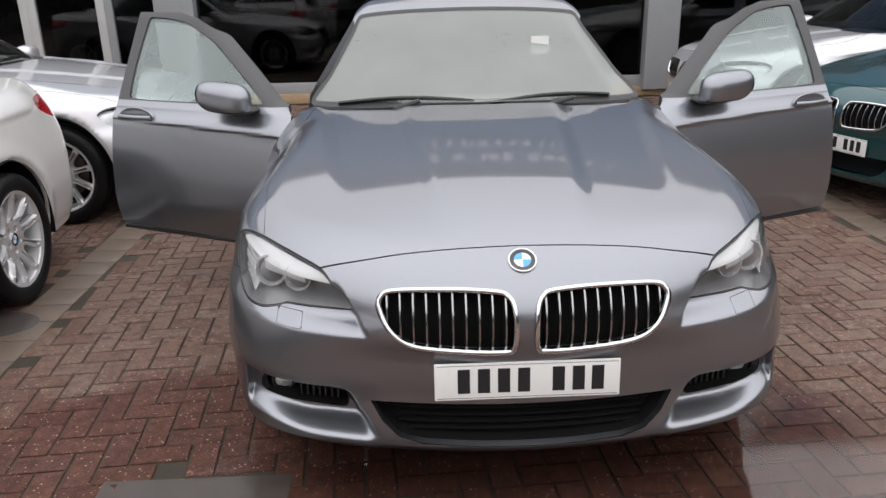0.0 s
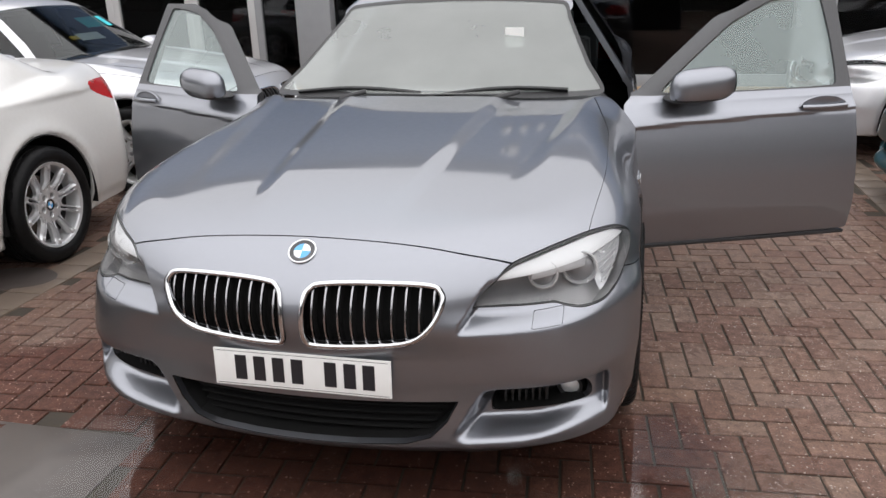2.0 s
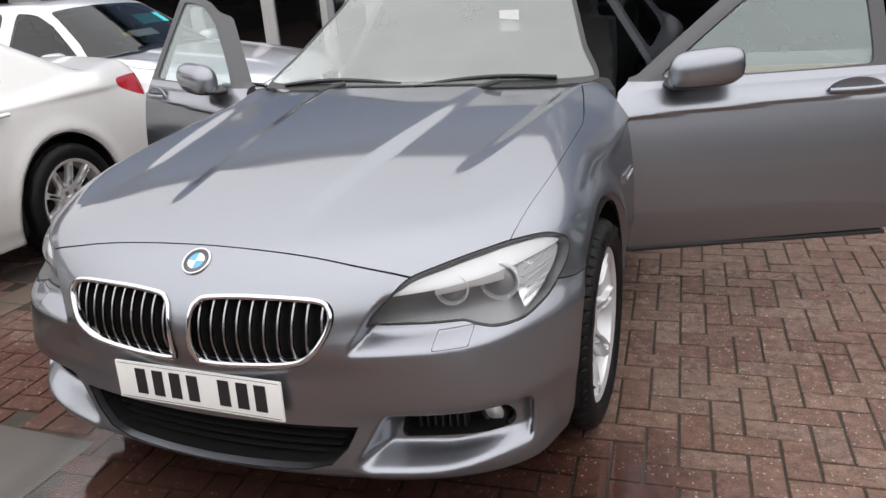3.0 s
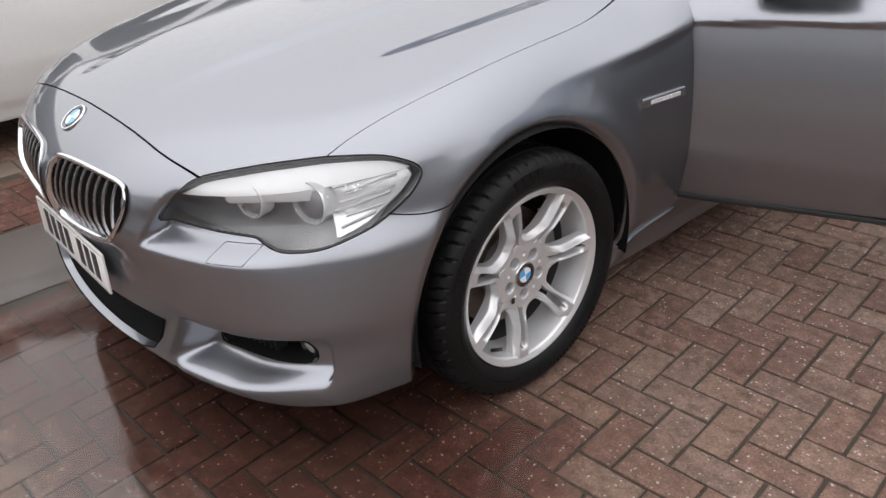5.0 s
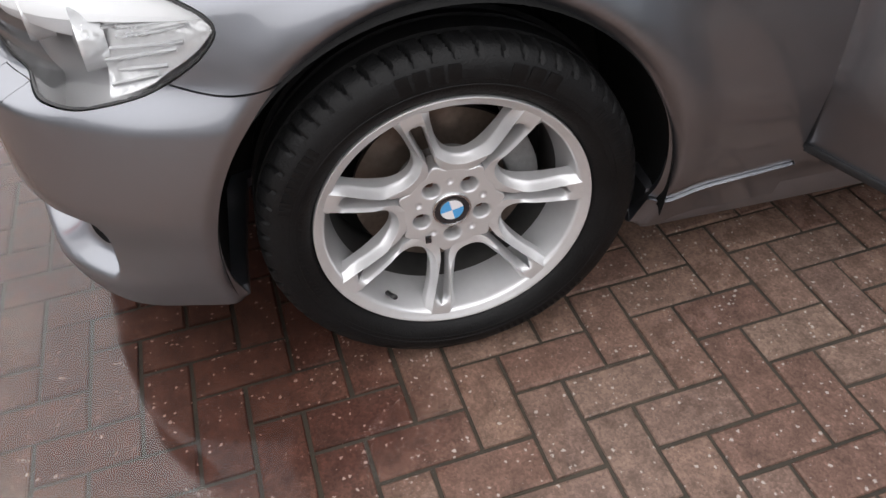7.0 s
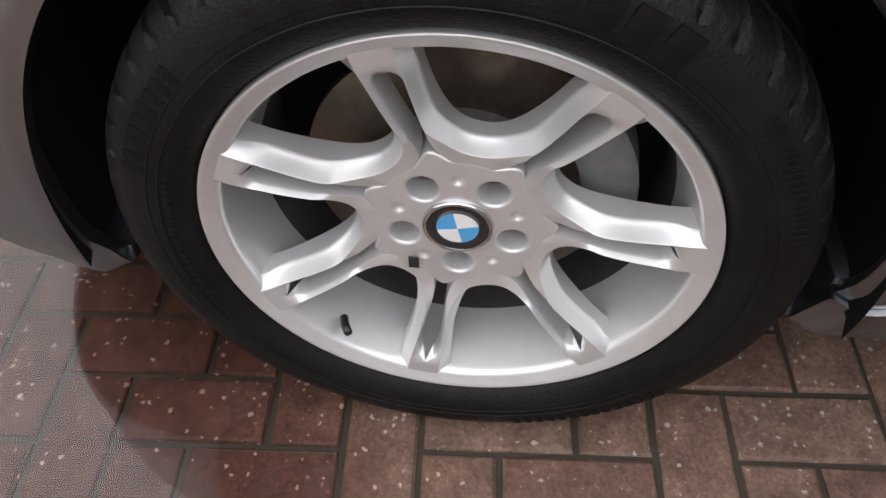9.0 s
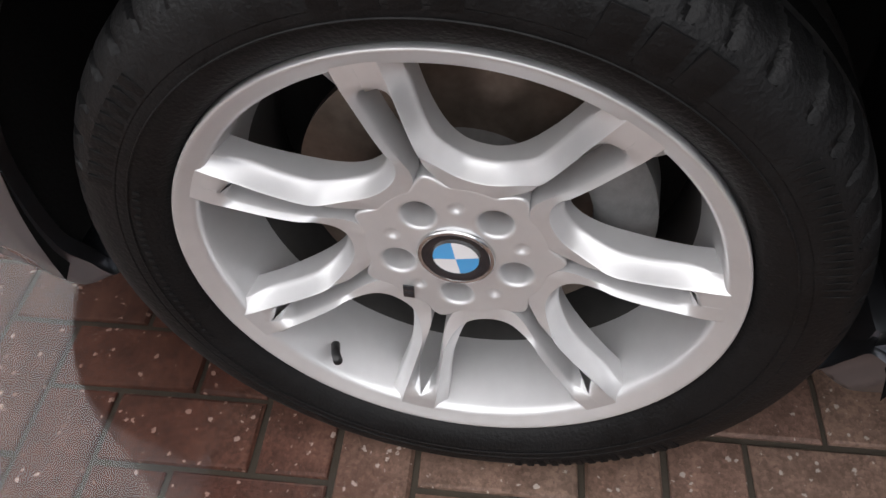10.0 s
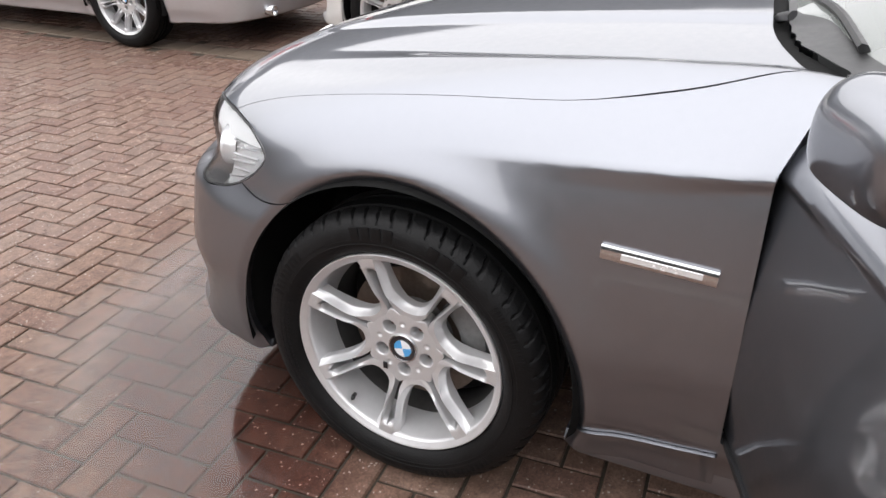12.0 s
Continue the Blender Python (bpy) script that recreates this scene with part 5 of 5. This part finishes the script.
    # wet film: gloss that comes and goes
    wet = node("MapRange", **{"From Min": 0.35, "From Max": 0.65, "To Min": 0.12, "To Max": 0.3})
    l.new(big.outputs["Fac"], wet.inputs["Value"])
    rgh = n.new("ShaderNodeMath")
    rgh.operation = "MULTIPLY_ADD"
    l.new(mid.outputs["Fac"], rgh.inputs[0])
    rgh.inputs[1].default_value = 0.18
    l.new(wet.outputs[0], rgh.inputs[2])
    drier = node("MapRange", **{"To Min": 1.0, "To Max": 0.3})
    l.new(soak.outputs[0], drier.inputs["Value"])
    gl = n.new("ShaderNodeMath")
    gl.operation = "MULTIPLY"
    l.new(rgh.outputs[0], gl.inputs[0])
    l.new(drier.outputs[0], gl.inputs[1])
    l.new(gl.outputs[0], p.inputs["Coat Roughness"])
    film = node("MapRange", **{"To Min": 0.4, "To Max": 0.3})
    l.new(soak.outputs[0], film.inputs["Value"])
    l.new(film.outputs[0], p.inputs["Coat Weight"])
    p.inputs["Coat IOR"].default_value = 1.4
    p.inputs["Roughness"].default_value = 0.8
    p.inputs["Specular IOR Level"].default_value = 0.2
    hsum = n.new("ShaderNodeMath")
    hsum.operation = "MULTIPLY_ADD"
    l.new(fine.outputs["Fac"], hsum.inputs[0])
    hsum.inputs[1].default_value = 0.6
    l.new(mid.outputs["Fac"], hsum.inputs[2])
    # close-set wet grains that glint where the patch is soaked
    grain = node("TexVoronoi", Scale=210.0)
    l.new(warp.outputs[0], grain.inputs["Vector"])
    dome = node("MapRange", **{"From Min": 0.0, "From Max": 0.6, "To Min": 1.0, "To Max": 0.0})
    l.new(grain.outputs["Distance"], dome.inputs["Value"])
    tone = n.new("ShaderNodeSeparateColor")
    l.new(grain.outputs["Color"], tone.inputs[0])
    shade = node("MapRange", **{"To Min": 0.8, "To Max": 1.22})
    l.new(tone.outputs[0], shade.inputs["Value"])
    stony = n.new("ShaderNodeMath")
    stony.operation = "MULTIPLY"
    l.new(shade.outputs[0], stony.inputs[0])
    l.new(g2.outputs[0], stony.inputs[1])
    l.new(stony.outputs[0], mm.inputs[1])
    pile = n.new("ShaderNodeMath")
    pile.operation = "MULTIPLY_ADD"
    l.new(dome.outputs[0], pile.inputs[0])
    l.new(soak.outputs[0], pile.inputs[1])
    l.new(hsum.outputs[0], pile.inputs[2])
    bp = node("Bump", Strength=0.5, Distance=0.004)
    l.new(hsum.outputs[0], bp.inputs["Height"])
    l.new(bp.outputs[0], p.inputs["Normal"])
    bp2 = node("Bump", Strength=0.3, Distance=0.003)
    l.new(pile.outputs[0], bp2.inputs["Height"])
    l.new(bp2.outputs[0], p.inputs["Coat Normal"])
    return m


BRICK = brick_material("wet_brown_brick")
JOINT = material("dark_mossy_joint", (0.045, 0.036, 0.026), 0.85, var=0.4, scale=40, bump=0.5)
BUFF = material("buff_wet_block", (0.17, 0.13, 0.10), 0.5, var=0.2, scale=30, bump=0.3, coat=0.5, coat_rough=0.25)
FARBRICK = material("far_wet_paving", (0.125, 0.078, 0.058), 0.5, var=0.3, scale=12, coat=0.6, coat_rough=0.25, bump=0.3, bump_scale=40)

TURN_Z = radians(4.35)
ORIGIN = Vector((0.948, 0.876))
UNIT = 0.0983


def cell_place(i, j):
    """The world place of a corner of the paving's grid."""
    u, v = i * UNIT, j * UNIT
    return ORIGIN.x + u * math.cos(TURN_Z) - v * math.sin(TURN_Z), ORIGIN.y + u * math.sin(TURN_Z) + v * math.cos(TURN_Z)


def brick_mesh(seed):
    rr = random.Random(seed)
    hx, hy, b = 0.0940, 0.0449, 0.0042
    rows = []
    for z, inset_by in ((-0.03, 0.0), (-0.0035, 0.0), (-0.001, b * 0.5), (0.0, b)):
        for sx, sy in ((-1, -1), (1, -1), (1, 1), (-1, 1)):
            rows.append((sx * (hx - inset_by) + rr.uniform(-0.0012, 0.0012), sy * (hy - inset_by) + rr.uniform(-0.0012, 0.0012), z + (rr.uniform(-0.001, 0.001) if z > -0.02 else 0)))
    f = [(4 * k + i, 4 * k + (i + 1) % 4, 4 * k + 4 + (i + 1) % 4, 4 * k + 4 + i) for k in range(3) for i in range(4)] + [(12, 13, 14, 15)]
    return rows, f


def slab_here(x, y):
    return -1.34 < x < -0.70 and -0.40 < y < 0.25


def paving():
    ground = tagged(shape("ground", [(-400, -400, -0.02), (400, -400, -0.02), (400, 400, -0.02), (-400, 400, -0.02)], [(0, 1, 2, 3)], FARBRICK, smooth=False), "wet brown paving that runs on all round", "ground", kind="structure")
    bed = tagged(shape("paving_bed", [(-6, -6, -0.0065), (6.5, -6, -0.0065), (6.5, 8.1, -0.0065), (-6, 8.1, -0.0065)], [(0, 1, 2, 3)], JOINT, smooth=False), "dark mossy joints of block paving", "paving", kind="structure")
    kinds = [brick_mesh(k) for k in range(12)]
    near = [mesh_of("brick", v, f, BRICK, smooth=False) for v, f in kinds]
    vs, fs, count, singles = [], [], 0, 0
    rr = random.Random(7)
    for i in range(-75, 75):
        for j in range(-75, 80):
            k = (i - j + 3) % 4
            if k == 0:
                u, v, turn = i + 1.0, j + 0.5, 0
            elif k == 3:
                u, v, turn = i + 0.5, j + 1.0, 90
            else:
                continue
            x, y = cell_place(u, v)
            if not (-6 < x < 6.4 and -5.6 < y < 8.0) or slab_here(x, y):
                continue
            if abs(x + 2.13) < 0.13 or abs(x - 2.56) < 0.13:
                continue
            q = rr.randrange(12)
            m = pose(x, y, rr.uniform(-0.0012, 0.0012), rr.uniform(-0.5, 0.5), rr.uniform(-0.5, 0.5), math.degrees(TURN_Z) + turn)
            if 0.55 < x < 1.75 and -0.1 < y < 1.9 and singles < 300:
                ob = new("brick", near[q])
                ob.parent, ob.matrix_local = bed, m
                singles += 1
            else:
                v0, f0 = kinds[q]
                vs += [tuple(m @ Vector(p)) for p in v0]
                fs += [tuple(a + count for a in f) for f in f0]
                count += len(v0)
    tagged(shape("paving_blocks", vs, fs, BRICK, bed, smooth=False), "wet reddish-brown paving blocks in herringbone", kind="stuff")
    # the edge courses of the parking bays
    for x in (-2.13, 2.56):
        for j in range(66):
            y = -5.5 + 0.203 * j
            ob = part("edging_block", boxes(((x, y, -0.013), (0.21, 0.197, 0.032)), bevel=0.004), BUFF, bed)
    cover = part("inspection_cover", boxes(((-1.02, -0.08, -0.012), (0.61, 0.61, 0.026)), bevel=0.004), SLAB, None, "smooth wet grey inspection cover set in the paving")
    tagged(cover, category="cover")
    v, f = lathe([(-0.02, 0.16), (0.001, 0.16), (0.003, 0.155), (0.0035, 0.12), (0.003, 0.001)], 40, axis="z")
    lid = tagged(shape("round_cover", v * (1.5, 1, 1) + (-2.33, 1.48, 0.0), f, SLAB, sharp=30), "round wet metal cover in the paving", "cover")


def puddle():
    """A thin film of standing water before the car."""
    n = 96
    ring_of = [(0.3 + 1.7 * math.cos(2 * math.pi * k / n), 0.15 + 0.92 * math.sin(2 * math.pi * k / n), 0.0046) for k in range(n)]
    film = tagged(shape("puddle", ring_of, [tuple(range(n))], WATER, smooth=False), "thin film of rainwater lying on the paving", "water", kind="structure")
    film.visible_shadow = False


# ---- the showroom behind ----
def showroom():
    y0, h = 8.2, 5.25
    tagged(part("wall_front", boxes(((0, y0 + 0.1, 4.075), (26, 0.24, 2.35)), bevel=0.01), FASCIA, None, "blue-grey fascia above the shop windows"), category="wall", kind="structure")
    tagged(part("plinth", boxes(((0, y0 + 0.05, 0.06), (26, 0.3, 0.12)), bevel=0.01), PLINTH, None, "low buff plinth under the shop windows"), category="plinth", kind="structure")
    tagged(part("floor", boxes(((0, y0 + 5.2, 0.05), (26, 10, 0.1)), bevel=0), SHOPFLOOR, None, "dark showroom floor"), category="floor", kind="structure")
    tagged(part("ceiling", boxes(((0, y0 + 5.2, 3.0), (26, 10, 0.1)), bevel=0), SHOPWALL, None, "dark showroom ceiling"), category="ceiling", kind="structure")
    tagged(part("roof", boxes(((0, y0 + 5.0, 5.31), (26.4, 10.6, 0.12)), bevel=0.02), ROOFING, None, "flat grey roof"), category="roof", kind="structure")
    tagged(part("wall_back", boxes(((0, y0 + 10.1, 2.62), (26, 0.2, 5.24)), bevel=0), SHOPWALL, None, "dark back wall"), category="wall", kind="structure")
    for x in (-12.9, 12.9):
        tagged(part("wall_side", boxes(((x, y0 + 5.1, 2.62), (0.2, 9.9, 5.24)), bevel=0), SHOPWALL, None, "dark side wall"), category="wall", kind="structure")
    for x, w, mat in ((-3.17, 0.48, FRAME), (2.9, 0.42, FRAME), (9.2, 0.45, FRAME), (-9.4, 0.45, FRAME)):
        tagged(part("column", boxes(((x, y0 - 0.03, 1.5), (w, 0.3, 2.82)), bevel=0.01), mat, None, "broad grey clad column between shop windows"), category="column", kind="structure", group="columns")
    edges = [-12.8, -9.4, -7.6, -6.2, -4.98, -4.05, -3.17, 2.9, 6.0, 9.2, 12.8]
    for i, (a, b) in enumerate(zip(edges, edges[1:])):
        win = tagged(new(f"window_{i + 1}"), "dark full-height shop window in a grey frame", "window", kind="structure")
        part("pane", boxes((((a + b) / 2, y0, 1.5), (b - a - 0.06, 0.012, 2.7)), bevel=0), SHOPGLASS, win)
        mat = FRAMELIGHT if b < -3.2 else FRAME
        part("window_frame", boxes(((a + 0.05, y0, 1.5), (0.10, 0.09, 2.76)), ((b - 0.05, y0, 1.5), (0.10, 0.09, 2.76)), (((a + b) / 2, y0, 0.19), (b - a - 0.2, 0.09, 0.14)), (((a + b) / 2, y0, 2.84), (b - a - 0.2, 0.09, 0.08)), bevel=0.005), mat, win)
    # raised sign bars on the fascia
    rr = random.Random(3)
    sign = tagged(new("fascia_sign"), "row of white raised bars on the blue-grey fascia", "sign")
    for z, h, x, end in ((4.75, 0.3, -0.4, 3.0), (4.3, 0.17, -0.5, 2.2)):
        while x < end:
            w = h * rr.choice((0.25, 0.5, 0.6))
            part("bar", boxes(((x, y0 - 0.045, z), (w, 0.05, h * rr.choice((0.7, 1.0)))), bevel=0.01), SIGNWHITE, sign)
            x += w + h * rr.choice((0.25, 0.3, 0.9))


# ---- plain walls added out of sight, to block low sky light and darken reflections ----
def sky_blockers():
    for name, c, s in (("sky_blocker_south", (0, -13.0, 2.0), (30, 0.3, 4.0)), ("sky_blocker_east", (13.2, -2.4, 2.0), (0.3, 20.9, 4.0)), ("sky_blocker_west", (-13.2, -2.4, 2.0), (0.3, 20.9, 4.0))):
        tagged(part(name, boxes((c, s), bevel=0.02), SKYBLOCK, None, "unseen dark wall added to block the low sky"), category="wall", kind="structure")


paving()
puddle()
sky_blockers()
showroom()
hero_car()
plain_car("white_car", "white saloon parked tail towards the showroom", WHITE, pose(-3.12, -1.70, 0) @ Matrix.Diagonal((0.96, 0.92, 0.98, 1)))
plain_car("silver_car", "pale silver saloon with price stickers in its windscreen", SILVER, pose(-1.85, 3.95, 0, 0, 0, -90 + 180) @ Matrix.Diagonal((0.96, 0.94, 0.98, 1)), True)
plain_car("teal_car", "dark teal saloon parked nose towards the paving bay", TEAL, pose(2.56, 3.08, 0, 0, 0, -73) @ Matrix.Diagonal((0.94, 0.9, 0.98, 1)), True)
plain_car("grey_car", "silver saloon parked across the bay beside the showroom", SILVER, pose(2.3, 5.5, 0, 0, 0, -88) @ Matrix.Diagonal((0.96, 0.94, 1.0, 1)))
plain_car("silver_estate_car", "silver saloon across the yard", SILVER, pose(-2.82, -6.5, 0) @ Matrix.Diagonal((0.96, 0.94, 0.98, 1)))
for x, y, turn, paint_of in ((-4.2, 10.6, 80, DIMGREY), (3.9, 10.8, -70, DIMGREY), (-0.4, 11.6, 95, BLACKP), (8.0, 11.0, -80, SILVER), (-8.4, 11.0, 75, WHITE)):
    plain_car("showroom_car", "saloon on show inside the dark showroom", paint_of, pose(x, y, 0.1, 0, 0, turn) @ Matrix.Diagonal((0.96, 0.94, 0.98, 1)))
